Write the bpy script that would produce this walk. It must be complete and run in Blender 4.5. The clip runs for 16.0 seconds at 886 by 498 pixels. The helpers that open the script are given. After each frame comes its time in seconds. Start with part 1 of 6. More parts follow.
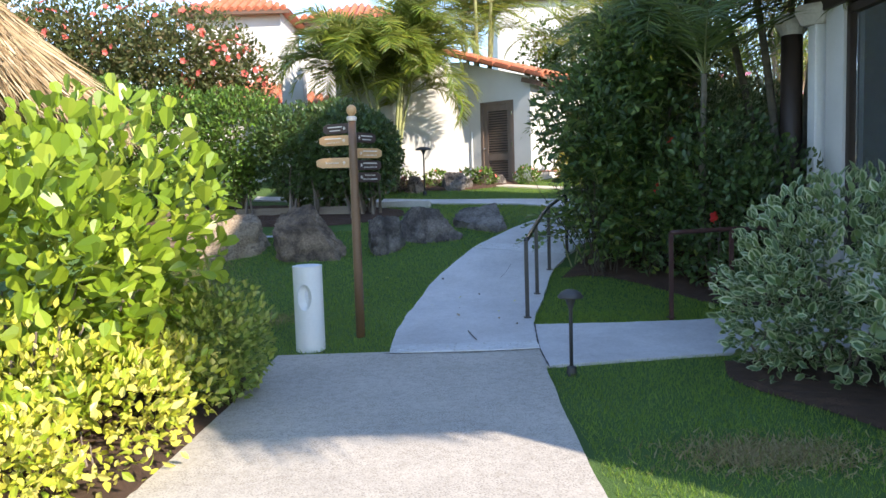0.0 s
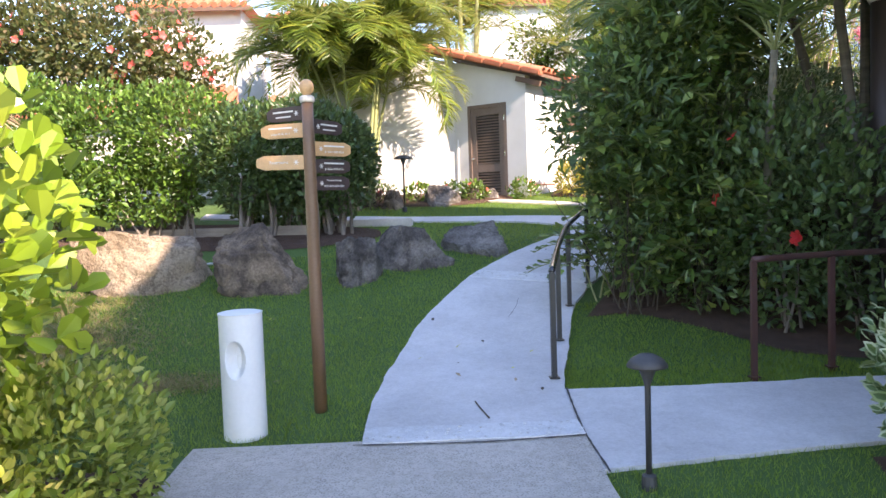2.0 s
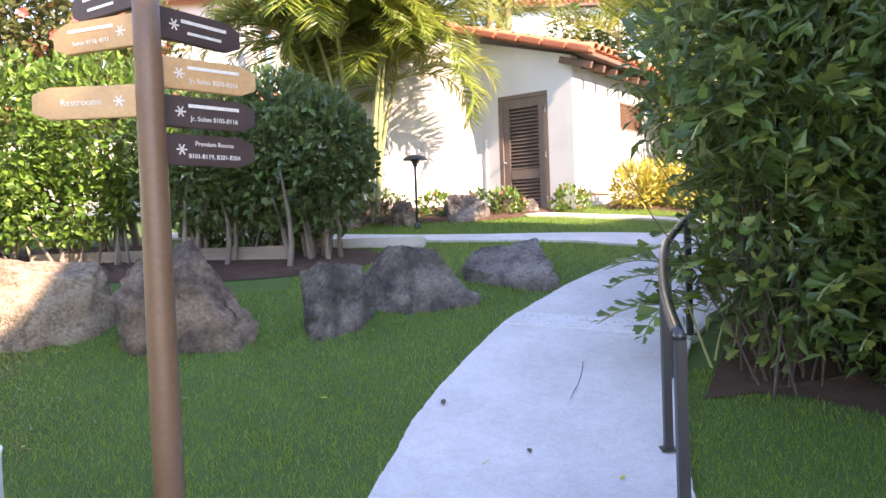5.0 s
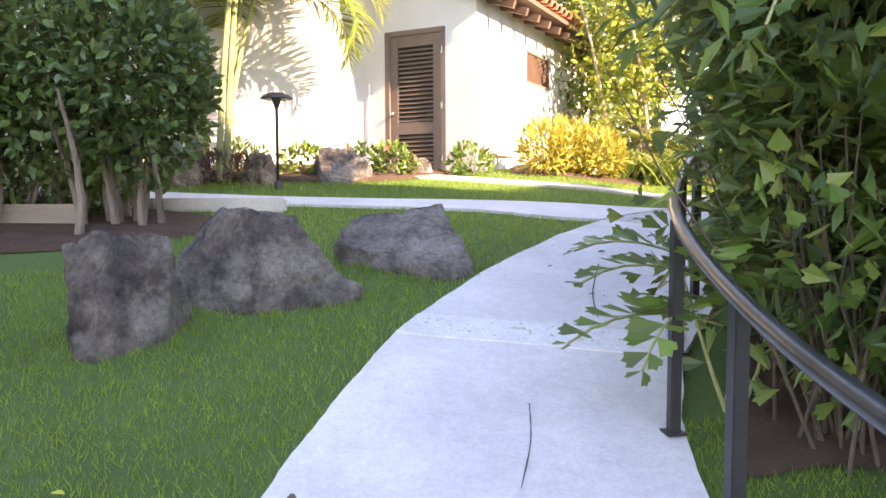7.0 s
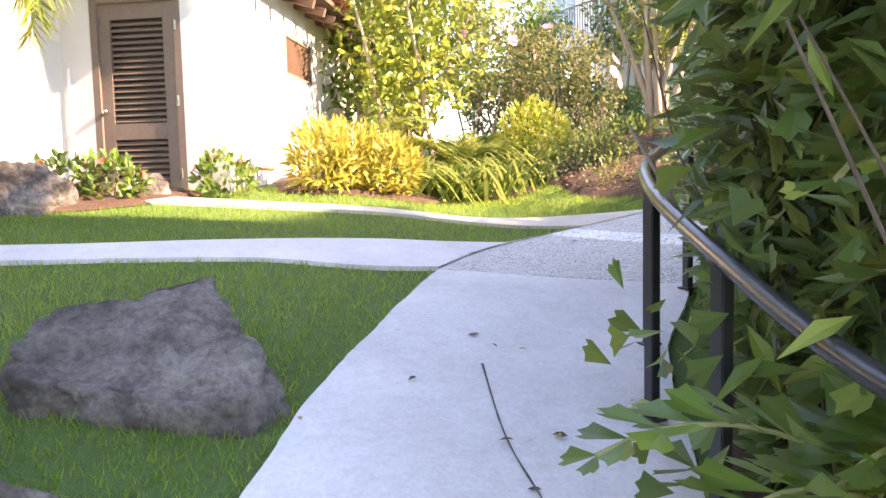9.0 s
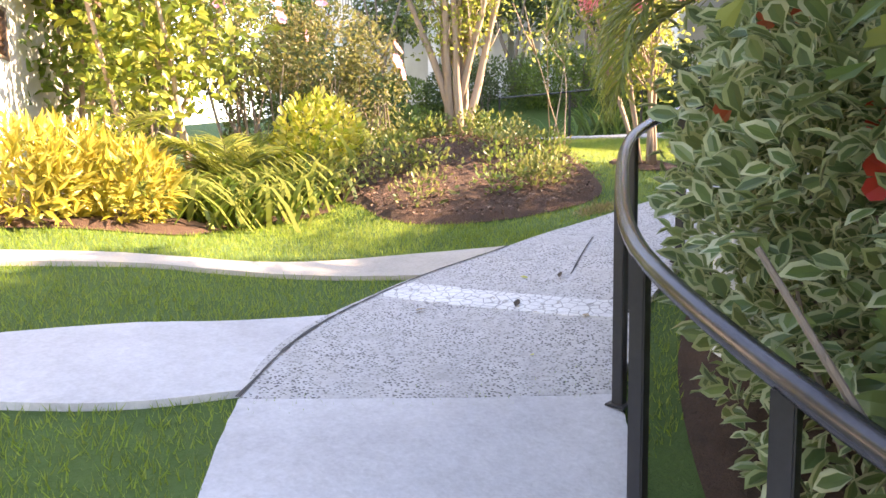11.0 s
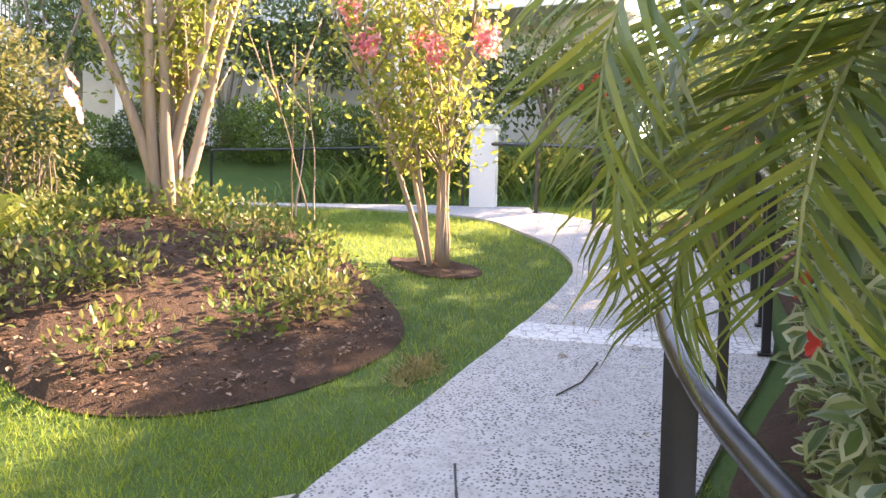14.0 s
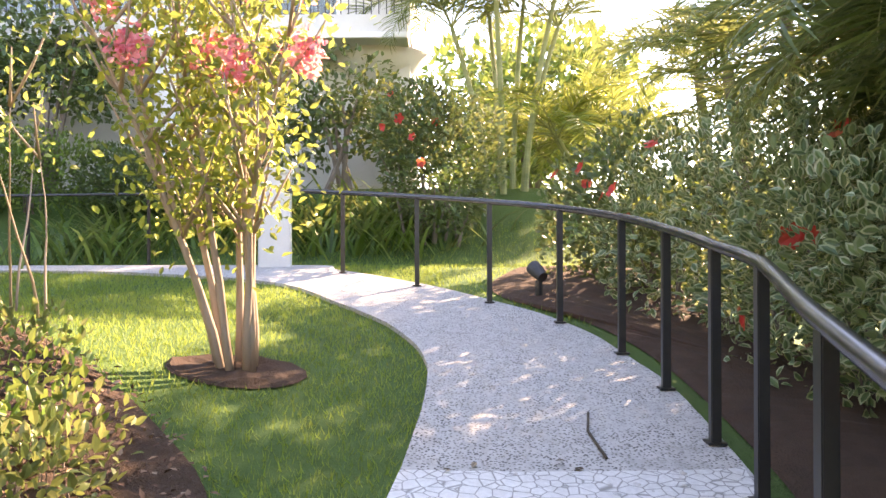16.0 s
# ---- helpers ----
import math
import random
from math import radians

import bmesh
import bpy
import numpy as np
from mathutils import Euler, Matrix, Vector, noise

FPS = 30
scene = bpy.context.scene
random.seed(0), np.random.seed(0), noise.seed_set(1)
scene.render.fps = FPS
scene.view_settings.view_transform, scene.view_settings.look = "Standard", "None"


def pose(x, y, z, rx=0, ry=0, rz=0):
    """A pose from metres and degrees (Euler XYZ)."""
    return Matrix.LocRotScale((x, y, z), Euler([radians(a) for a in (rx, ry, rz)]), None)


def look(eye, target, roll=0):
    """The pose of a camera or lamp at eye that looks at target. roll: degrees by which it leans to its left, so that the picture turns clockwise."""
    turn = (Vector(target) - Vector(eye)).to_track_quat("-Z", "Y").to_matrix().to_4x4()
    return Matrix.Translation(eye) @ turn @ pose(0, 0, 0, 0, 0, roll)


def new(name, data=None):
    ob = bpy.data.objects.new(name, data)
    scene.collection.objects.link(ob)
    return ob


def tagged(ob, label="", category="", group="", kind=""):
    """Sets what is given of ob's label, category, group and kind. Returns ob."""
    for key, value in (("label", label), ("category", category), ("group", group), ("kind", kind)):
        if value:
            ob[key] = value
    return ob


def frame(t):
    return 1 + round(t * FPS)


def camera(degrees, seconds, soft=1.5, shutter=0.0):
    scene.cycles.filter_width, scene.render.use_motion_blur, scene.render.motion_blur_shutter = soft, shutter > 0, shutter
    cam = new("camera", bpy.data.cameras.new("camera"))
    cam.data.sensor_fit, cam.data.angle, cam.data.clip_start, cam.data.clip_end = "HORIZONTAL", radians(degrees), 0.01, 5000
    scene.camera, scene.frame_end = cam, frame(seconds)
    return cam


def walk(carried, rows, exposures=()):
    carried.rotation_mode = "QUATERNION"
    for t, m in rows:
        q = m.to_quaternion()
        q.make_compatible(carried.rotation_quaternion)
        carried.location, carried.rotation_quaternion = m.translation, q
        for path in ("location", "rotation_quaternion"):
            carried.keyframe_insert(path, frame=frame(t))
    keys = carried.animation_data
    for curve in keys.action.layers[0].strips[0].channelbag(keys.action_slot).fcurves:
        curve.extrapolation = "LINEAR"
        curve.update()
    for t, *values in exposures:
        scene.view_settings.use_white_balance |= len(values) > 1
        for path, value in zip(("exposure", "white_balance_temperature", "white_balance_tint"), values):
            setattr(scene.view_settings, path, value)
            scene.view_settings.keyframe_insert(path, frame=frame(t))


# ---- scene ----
cam = camera(61.7, 16.0)
METRES, EYE, TILT, LEAN, TURN = 16.0, 1.7, 0.0, 0.0, 0.0
ROWS = [
    (0.0, 0.0, 0.0, 0.0, -0.16, -4.93, 1.81),
    (0.5, -0.0016, 0.0371, -0.0003, -0.05, -4.6, 1.76),
    (1.0, -0.0033, 0.0753, -0.0019, -0.32, -4.13, 1.66),
    (1.5, -0.007, 0.1129, -0.0034, -1.11, -3.71, 1.77),
    (2.0, -0.0093, 0.1499, -0.0046, -2.1, -3.51, 1.98),
    (2.5, -0.0118, 0.1868, -0.0056, -2.1, -3.42, 2.23),
    (3.0, -0.0117, 0.2212, -0.0075, -1.11, -2.9, 2.37),
    (5.5, 0.0063, 0.3776, -0.0131, 0.19, -1.69, 2.16),
    (6.0, 0.0086, 0.4118, -0.0151, -2.47, -3.11, 1.39),
    (6.5, 0.0096, 0.4472, -0.0167, -5.61, -3.99, 0.63),
    (7.0, 0.0061, 0.4804, -0.0167, -9.37, -4.22, 0.22),
    (7.5, 0.0064, 0.5161, -0.0146, -13.64, -4.03, 0.02),
    (8.0, 0.0097, 0.5507, -0.0099, -18.8, -3.83, 0.32),
    (8.5, 0.0159, 0.5829, -0.0037, -24.33, -4.13, 0.76),
    (9.0, 0.0175, 0.6147, 0.0003, -29.8, -4.74, 1.29),
    (11.5, 0.08, 0.737, 0.0282, -52.84, -6.03, 0.46),
    (12.0, 0.0977, 0.7555, 0.033, -56.26, -5.02, 0.25),
    (12.5, 0.1175, 0.7754, 0.0361, -59.65, -4.32, 0.09),
    (13.0, 0.1387, 0.7928, 0.0411, -63.58, -3.99, -0.41),
    (13.5, 0.1588, 0.8094, 0.044, -67.48, -3.66, -0.78),
    (14.0, 0.1784, 0.826, 0.05, -71.9, -3.24, -1.03),
    (14.5, 0.2011, 0.8395, 0.0532, -76.53, -2.52, -1.11),
    (15.0, 0.2217, 0.8544, 0.056, -81.44, -1.74, -0.79),
    (15.5, 0.2458, 0.8649, 0.0589, -86.08, -0.82, -0.36),
    (16.0, 0.271, 0.8721, 0.0612, -89.83, 0.19, 0.18),
]
walk(cam, [(t, pose(0, 0, EYE, TILT, LEAN, TURN) @ pose(METRES * x, METRES * y, METRES * z, 90 + pitch, roll, yaw)) for t, x, y, z, yaw, pitch, roll in ROWS],
     exposures=[(0.0, 1.65, 6900, 15), (1.5, 2.1, 7300, 22), (3.0, 2.6, 7900, 29), (6.0, 2.8, 8100, 31), (7.0, 3.05, 9100, 31), (8.5, 3.15, 9100, 31), (11.5, 3.2, 9900, 30), (16.0, 3.05, 9900, 29)])

# ---- light: clear morning sky, one low sun ----
SUN_DIR = Vector((0.74, -0.67, 0.0)).normalized()
SUN_EL = radians(31)
world = bpy.data.worlds.new("world")
scene.world = world
world.use_nodes = True
wn = world.node_tree.nodes
wl = world.node_tree.links
sky = wn.new("ShaderNodeTexSky")
sky.sky_type = 'NISHITA'
sky.sun_disc = False
sky.sun_elevation = SUN_EL
sky.sun_rotation = math.atan2(SUN_DIR.x, SUN_DIR.y)
sky.air_density = 1.0
sky.dust_density = 0.1
sky.ozone_density = 3.0
wn["Background"].inputs["Strength"].default_value = 0.15
wl.new(sky.outputs["Color"], wn["Background"].inputs["Color"])
sun_data = bpy.data.lights.new("sun", 'SUN')
sun_data.energy = 3.4
sun_data.angle = radians(0.6)
sun_data.color = (1.0, 0.93, 0.80)
sun = new("sun", sun_data)
to_sun = Vector((SUN_DIR.x * math.cos(SUN_EL), SUN_DIR.y * math.cos(SUN_EL), math.sin(SUN_EL)))
sun.matrix_world = look(to_sun * 60, (0, 0, 0))

rng = np.random.default_rng(7)


# ---- materials ----
def nodes_of(name):
    m = bpy.data.materials.new(name)
    m.use_nodes = True
    nt = m.node_tree
    return m, nt, nt.nodes["Principled BSDF"]


def noise_ramp(nt, scale, stops, detail=6.0, rough=0.6, coord="Object", stretch=None):
    tc = nt.nodes.new("ShaderNodeTexCoord")
    tex = nt.nodes.new("ShaderNodeTexNoise")
    tex.inputs["Scale"].default_value = scale
    tex.inputs["Detail"].default_value = detail
    tex.inputs["Roughness"].default_value = rough
    src = tc.outputs[coord]
    if stretch:
        mp = nt.nodes.new("ShaderNodeMapping")
        mp.inputs["Scale"].default_value = stretch
        nt.links.new(src, mp.inputs["Vector"])
        src = mp.outputs["Vector"]
    nt.links.new(src, tex.inputs["Vector"])
    ramp = nt.nodes.new("ShaderNodeValToRGB")
    els = ramp.color_ramp.elements
    while len(els) < len(stops):
        els.new(0.5)
    for e, (p, c) in zip(els, stops):
        e.position = p
        e.color = (*c, 1)
    nt.links.new(tex.outputs["Fac"], ramp.inputs["Fac"])
    return tex, ramp


def mixed(nt, a, b, fac, mode='MIX'):
    mx = nt.nodes.new("ShaderNodeMix")
    mx.data_type = 'RGBA'
    mx.blend_type = mode
    if isinstance(fac, float):
        mx.inputs[0].default_value = fac
    else:
        nt.links.new(fac, mx.inputs[0])
    nt.links.new(a, mx.inputs[6])
    nt.links.new(b, mx.inputs[7])
    return mx.outputs[2]


def bump(nt, bsdf, height, strength=0.3, dist=0.01):
    b = nt.nodes.new("ShaderNodeBump")
    b.inputs["Strength"].default_value = strength
    b.inputs["Distance"].default_value = dist
    nt.links.new(height, b.inputs["Height"])
    nt.links.new(b.outputs["Normal"], bsdf.inputs["Normal"])


def surface(name, lo, hi, scale=3.0, fine=40.0, rough=0.8, relief=0.3, dist=0.01, metal=0.0, fine_mix=0.35, stretch=None):
    m, nt, p = nodes_of(name)
    _, r1 = noise_ramp(nt, scale, [(0.3, lo), (0.7, hi)], stretch=stretch)
    mid = tuple(0.5 * (a + b) for a, b in zip(lo, hi))
    t2, r2 = noise_ramp(nt, fine, [(0.3, tuple(0.7 * v for v in mid)), (0.7, tuple(min(1, 1.25 * v) for v in mid))], stretch=stretch)
    nt.links.new(mixed(nt, r1.outputs["Color"], r2.outputs["Color"], fine_mix), p.inputs["Base Color"])
    p.inputs["Roughness"].default_value = rough
    p.inputs["Metallic"].default_value = metal
    if relief:
        bump(nt, p, t2.outputs["Fac"], relief, dist)
    return m


def leafy(name, colours, rough=0.45, trans=0.35):
    """Leaf: colour varies from leaf to leaf; thin, so light comes through."""
    m, nt, p = nodes_of(name)
    geo = nt.nodes.new("ShaderNodeNewGeometry")
    ramp = nt.nodes.new("ShaderNodeValToRGB")
    els = ramp.color_ramp.elements
    while len(els) < len(colours):
        els.new(0.5)
    for i, (e, c) in enumerate(zip(els, colours)):
        e.position = i / (len(colours) - 1)
        e.color = (*c, 1)
    nt.links.new(geo.outputs["Random Per Island"], ramp.inputs["Fac"])
    col = ramp.outputs["Color"]
    nt.links.new(col, p.inputs["Base Color"])
    p.inputs["Roughness"].default_value = rough
    tr = nt.nodes.new("ShaderNodeBsdfTranslucent")
    gain = nt.nodes.new("ShaderNodeRGB")
    gain.outputs[0].default_value = (1.0, 0.95, 0.35, 1)
    nt.links.new(mixed(nt, col, gain.outputs[0], 0.25), tr.inputs["Color"])
    ms = nt.nodes.new("ShaderNodeMixShader")
    ms.inputs[0].default_value = trans
    nt.links.new(p.outputs["BSDF"], ms.inputs[1])
    nt.links.new(tr.outputs["BSDF"], ms.inputs[2])
    nt.links.new(ms.outputs["Shader"], nt.nodes["Material Output"].inputs["Surface"])
    return m


def concrete_material(name, base, speck=0.0, cracks=False):
    m, nt, p = nodes_of(name)
    lo = tuple(v * 0.62 for v in base)
    _, r1 = noise_ramp(nt, 1.1, [(0.32, lo), (0.62, base)], detail=9.0, rough=0.65)
    t2, r2 = noise_ramp(nt, 55.0, [(0.3, tuple(v * 0.75 for v in base)), (0.7, tuple(min(1, v * 1.15) for v in base))])
    col = mixed(nt, r1.outputs["Color"], r2.outputs["Color"], 0.4)
    height = t2.outputs["Fac"]
    if speck:
        tc = nt.nodes.new("ShaderNodeTexCoord")
        vo = nt.nodes.new("ShaderNodeTexVoronoi")
        vo.inputs["Scale"].default_value = 62.0
        nt.links.new(tc.outputs["Object"], vo.inputs["Vector"])
        vr = nt.nodes.new("ShaderNodeValToRGB")
        vr.color_ramp.elements[0].position = 0.0
        vr.color_ramp.elements[0].color = (0.035, 0.033, 0.032, 1)
        vr.color_ramp.elements[1].position = 0.5
        vr.color_ramp.elements[1].color = (*base, 1)
        e = vr.color_ramp.elements.new(0.3)
        e.color = (0.1, 0.095, 0.09, 1)
        e = vr.color_ramp.elements.new(0.42)
        e.color = (*base, 1)
        nt.links.new(vo.outputs["Distance"], vr.inputs["Fac"])
        _, patch = noise_ramp(nt, 3.5, [(0.34, (0.1 * speck,) * 3), (0.56, (speck, speck, speck))], detail=9.0, rough=0.75)
        col = mixed(nt, col, vr.outputs["Color"], patch.outputs["Color"])
        height = vo.outputs["Distance"]
    _, scuff = noise_ramp(nt, 15.0, [(0.36, (0.6, 0.57, 0.53)), (0.56, (1, 1, 1))], detail=11.0, rough=0.8)
    col = mixed(nt, col, scuff.outputs["Color"], 0.3 + 0.35 * min(1.0, 2 * speck), 'MULTIPLY')
    if cracks:
        tc = nt.nodes.new("ShaderNodeTexCoord")
        ve = nt.nodes.new("ShaderNodeTexVoronoi")
        ve.feature = 'DISTANCE_TO_EDGE'
        ve.inputs["Scale"].default_value = 17.0
        nt.links.new(tc.outputs["Object"], ve.inputs["Vector"])
        cr = nt.nodes.new("ShaderNodeValToRGB")
        cr.color_ramp.elements[0].position = 0.015
        cr.color_ramp.elements[0].color = (0.3, 0.29, 0.28, 1)
        cr.color_ramp.elements[1].position = 0.06
        nt.links.new(ve.outputs["Distance"], cr.inputs["Fac"])
        col = mixed(nt, col, cr.outputs["Color"], 0.8, 'MULTIPLY')
        height = ve.outputs["Distance"]
    nt.links.new(col, p.inputs["Base Color"])
    p.inputs["Roughness"].default_value = 0.75
    bump(nt, p, height, 0.35, 0.006)
    return m


MAT_LAWN = surface("lawn_soil", (0.045, 0.1, 0.018), (0.08, 0.155, 0.028), 0.8, 60.0, 0.9, 0.8, 0.03)
MAT_BLADE = leafy("grass_blade", [(0.075, 0.165, 0.014), (0.12, 0.245, 0.018), (0.18, 0.32, 0.022), (0.22, 0.3, 0.05)], 0.55, 0.5)
MAT_CONCRETE = concrete_material("concrete", (0.62, 0.605, 0.6))
MAT_SLAB = concrete_material("worn_slab", (0.52, 0.475, 0.42), 0.4)
MAT_AGGREGATE = concrete_material("exposed_aggregate", (0.52, 0.505, 0.49), 1.0)
MAT_BAND = concrete_material("pale_band", (0.68, 0.68, 0.68), 0.1)
MAT_CRACKED = concrete_material("pale_cracked_band", (0.78, 0.775, 0.76), 0.0, True)
MAT_DRYGRASS = leafy("dry_grass", [(0.16, 0.12, 0.06), (0.27, 0.2, 0.1), (0.36, 0.29, 0.16), (0.2, 0.2, 0.06)], 0.8, 0.3)
MAT_PEBBLE = surface("pebble", (0.35, 0.34, 0.33), (0.6, 0.58, 0.55), 9, 60, 0.7, 0.2)
MAT_THINPATH = concrete_material("warm_concrete", (0.56, 0.50, 0.42))
MAT_JOINT = surface("joint_dark", (0.05, 0.05, 0.05), (0.1, 0.09, 0.08), 20, 80, 0.95, 0.2)
MAT_MULCH = surface("mulch", (0.05, 0.026, 0.016), (0.13, 0.07, 0.045), 7.0, 90.0, 0.95, 1.0, 0.03, fine_mix=0.5)
MAT_CHIP = leafy("bark_chip", [(0.05, 0.025, 0.015), (0.12, 0.06, 0.04), (0.2, 0.11, 0.07), (0.32, 0.22, 0.16)], 0.9, 0.0)


def rock_material(name, dark, mid, pale, scale=1.0):
    """Weathered boulder: broad patches, fine grain, pale crust in blotches and dark fissures."""
    m, nt, p = nodes_of(name)
    _, r1 = noise_ramp(nt, 2.6 * scale, [(0.36, dark), (0.5, mid), (0.66, pale)], detail=8.0, rough=0.62)
    t2, r2 = noise_ramp(nt, 34.0, [(0.34, (0.35, 0.34, 0.33)), (0.62, (1.0, 1.0, 1.0))], detail=8.0, rough=0.7)
    col = mixed(nt, r1.outputs["Color"], r2.outputs["Color"], 0.75, 'MULTIPLY')
    t3, r3 = noise_ramp(nt, 7.0 * scale, [(0.42, (0.3, 0.28, 0.27)), (0.5, (1.0, 1.0, 1.0))], detail=12.0, rough=0.75)
    col = mixed(nt, col, r3.outputs["Color"], 0.5, 'MULTIPLY')
    nt.links.new(col, p.inputs["Base Color"])
    p.inputs["Roughness"].default_value = 0.88
    add = nt.nodes.new("ShaderNodeMath")
    add.operation = 'MULTIPLY_ADD'
    add.inputs[1].default_value = 0.35
    nt.links.new(t2.outputs["Fac"], add.inputs[0])
    nt.links.new(t3.outputs["Fac"], add.inputs[2])
    bump(nt, p, add.outputs[0], 1.0, 0.06)
    return m


MAT_ROCK = rock_material("dark_basalt", (0.05, 0.041, 0.036), (0.2, 0.17, 0.15), (0.38, 0.335, 0.3))
MAT_ROCKTAN = rock_material("tan_rock", (0.08, 0.058, 0.045), (0.25, 0.18, 0.125), (0.44, 0.32, 0.22))
MAT_ROCKFLAT = rock_material("grey_flat_rock", (0.13, 0.11, 0.095), (0.26, 0.23, 0.205), (0.37, 0.335, 0.3))
MAT_ROCKPALE = rock_material("pale_stone", (0.22, 0.15, 0.095), (0.42, 0.32, 0.22), (0.5, 0.4, 0.3), 0.6)
MAT_STUCCO = surface("white_stucco", (0.56, 0.545, 0.52), (0.66, 0.645, 0.62), 1.2, 70.0, 0.85, 0.25, 0.004, fine_mix=0.12)
MAT_WHITE = surface("white_paint", (0.74, 0.75, 0.75), (0.82, 0.82, 0.81), 3.0, 40.0, 0.6, 0.1, 0.003, fine_mix=0.1)
MAT_DOOR = surface("brown_door_paint", (0.15, 0.105, 0.085), (0.2, 0.145, 0.115), 3.0, 30.0, 0.55, 0.15, 0.003)
MAT_METAL = surface("black_painted_steel", (0.02, 0.02, 0.022), (0.035, 0.035, 0.037), 4.0, 60.0, 0.35, 0.1, 0.002)
MAT_RAILTOP = surface("worn_rail_top", (0.05, 0.05, 0.055), (0.1, 0.1, 0.105), 6.0, 50.0, 0.25, 0.08, 0.002, metal=0.6)
MAT_BROWNRAIL = surface("rust_brown_rail", (0.05, 0.02, 0.015), (0.09, 0.035, 0.028), 5.0, 50.0, 0.5, 0.15, 0.003)
MAT_CHROME = surface("chrome", (0.6, 0.6, 0.6), (0.7, 0.7, 0.7), 5.0, 50.0, 0.2, 0.0, metal=1.0)
MAT_TERRACOTTA = surface("terracotta", (0.36, 0.10, 0.05), (0.55, 0.2, 0.11), 3.0, 20.0, 0.8, 0.4, 0.006)
MAT_RAFTER = surface("rafter_wood", (0.1, 0.055, 0.035), (0.17, 0.1, 0.07), 4.0, 30.0, 0.7, 0.3)
MAT_POST = surface("bronze_post_paint", (0.16, 0.085, 0.045), (0.22, 0.125, 0.075), 3.0, 60.0, 0.45, 0.1, 0.003)
MAT_SIGN = surface("tan_sign_face", (0.55, 0.31, 0.14), (0.65, 0.39, 0.19), 4.0, 60.0, 0.5, 0.05, 0.002)
MAT_SIGNDARK = surface("brown_sign_face", (0.06, 0.037, 0.032), (0.085, 0.055, 0.05), 4.0, 60.0, 0.5, 0.05, 0.002)
MAT_LETTER = surface("sign_lettering", (0.75, 0.7, 0.62), (0.8, 0.75, 0.68), 5.0, 40.0, 0.6, 0.0)
MAT_BARK = surface("grey_bark", (0.13, 0.1, 0.08), (0.28, 0.23, 0.19), 6.0, 40.0, 0.9, 0.8, 0.015, stretch=(1, 1, 0.3))
MAT_MYRTLE = surface("smooth_tan_bark", (0.25, 0.17, 0.12), (0.46, 0.36, 0.28), 5.0, 30.0, 0.75, 0.4, 0.008, stretch=(1, 1, 0.2))
MAT_PALMTRUNK = surface("ringed_palm_trunk", (0.12, 0.1, 0.08), (0.26, 0.23, 0.18), 5.0, 30.0, 0.85, 0.5, 0.01, stretch=(0.3, 0.3, 3))
MAT_CANE = surface("green_palm_cane", (0.14, 0.17, 0.06), (0.34, 0.34, 0.14), 3.0, 20.0, 0.6, 0.2, stretch=(0.3, 0.3, 2))
MAT_THATCH = leafy("dry_thatch", [(0.22, 0.14, 0.07), (0.36, 0.25, 0.14), (0.5, 0.38, 0.23), (0.6, 0.48, 0.32)], 0.9, 0.1)
MAT_THATCHCORE = surface("thatch_core", (0.16, 0.1, 0.055), (0.3, 0.2, 0.11), 6, 60, 0.95, 1.0, 0.03)
MAT_DARKWOOD = surface("dark_stained_wood", (0.025, 0.016, 0.012), (0.05, 0.033, 0.026), 4.0, 40.0, 0.5, 0.3, stretch=(1, 1, 0.2))
MAT_LIMESTONE = surface("limestone", (0.5, 0.46, 0.4), (0.62, 0.58, 0.52), 5.0, 40.0, 0.8, 0.3)
MAT_BLACKPLASTIC = surface("lamp_dark_metal", (0.035, 0.034, 0.035), (0.06, 0.058, 0.058), 6.0, 60.0, 0.5, 0.1)
MAT_CURTAIN = surface("blue_grey_curtain", (0.22, 0.3, 0.33), (0.4, 0.48, 0.5), 2.0, 20.0, 0.9, 0.3, stretch=(6, 6, 0.2))
MAT_INTERIOR = surface("room_interior", (0.12, 0.1, 0.09), (0.2, 0.17, 0.15), 1.0, 20.0, 0.9, 0.1)
MAT_TWIG = surface("fallen_twig", (0.045, 0.033, 0.024), (0.12, 0.09, 0.065), 20, 80, 0.9, 0.2)
MAT_WOODEDGE = surface("weathered_timber", (0.2, 0.15, 0.11), (0.34, 0.28, 0.22), 4.0, 40.0, 0.85, 0.5, stretch=(0.3, 3, 3))
glass, gnt, gp = nodes_of("window_glass")
gp.inputs["Base Color"].default_value = (0.6, 0.66, 0.66, 1)
gp.inputs["Roughness"].default_value = 0.03
gp.inputs["Transmission Weight"].default_value = 0.9
MAT_GLASS = glass

LEAF_LIME = leafy("lime_round_leaf", [(0.11, 0.19, 0.012), (0.18, 0.28, 0.018), (0.26, 0.36, 0.03), (0.34, 0.40, 0.05)], 0.35, 0.3)
LEAF_YELLOW = leafy("yellow_variegated_leaf", [(0.22, 0.32, 0.02), (0.42, 0.45, 0.04), (0.6, 0.55, 0.08), (0.66, 0.6, 0.2)], 0.4, 0.3)
LEAF_OLIVE = leafy("olive_leaf", [(0.1, 0.16, 0.02), (0.17, 0.24, 0.03), (0.26, 0.31, 0.05), (0.36, 0.38, 0.1)], 0.45, 0.3)
LEAF_HEDGE = leafy("hedge_leaf", [(0.03, 0.075, 0.012), (0.06, 0.13, 0.018), (0.10, 0.2, 0.025), (0.15, 0.26, 0.04)], 0.4, 0.3)
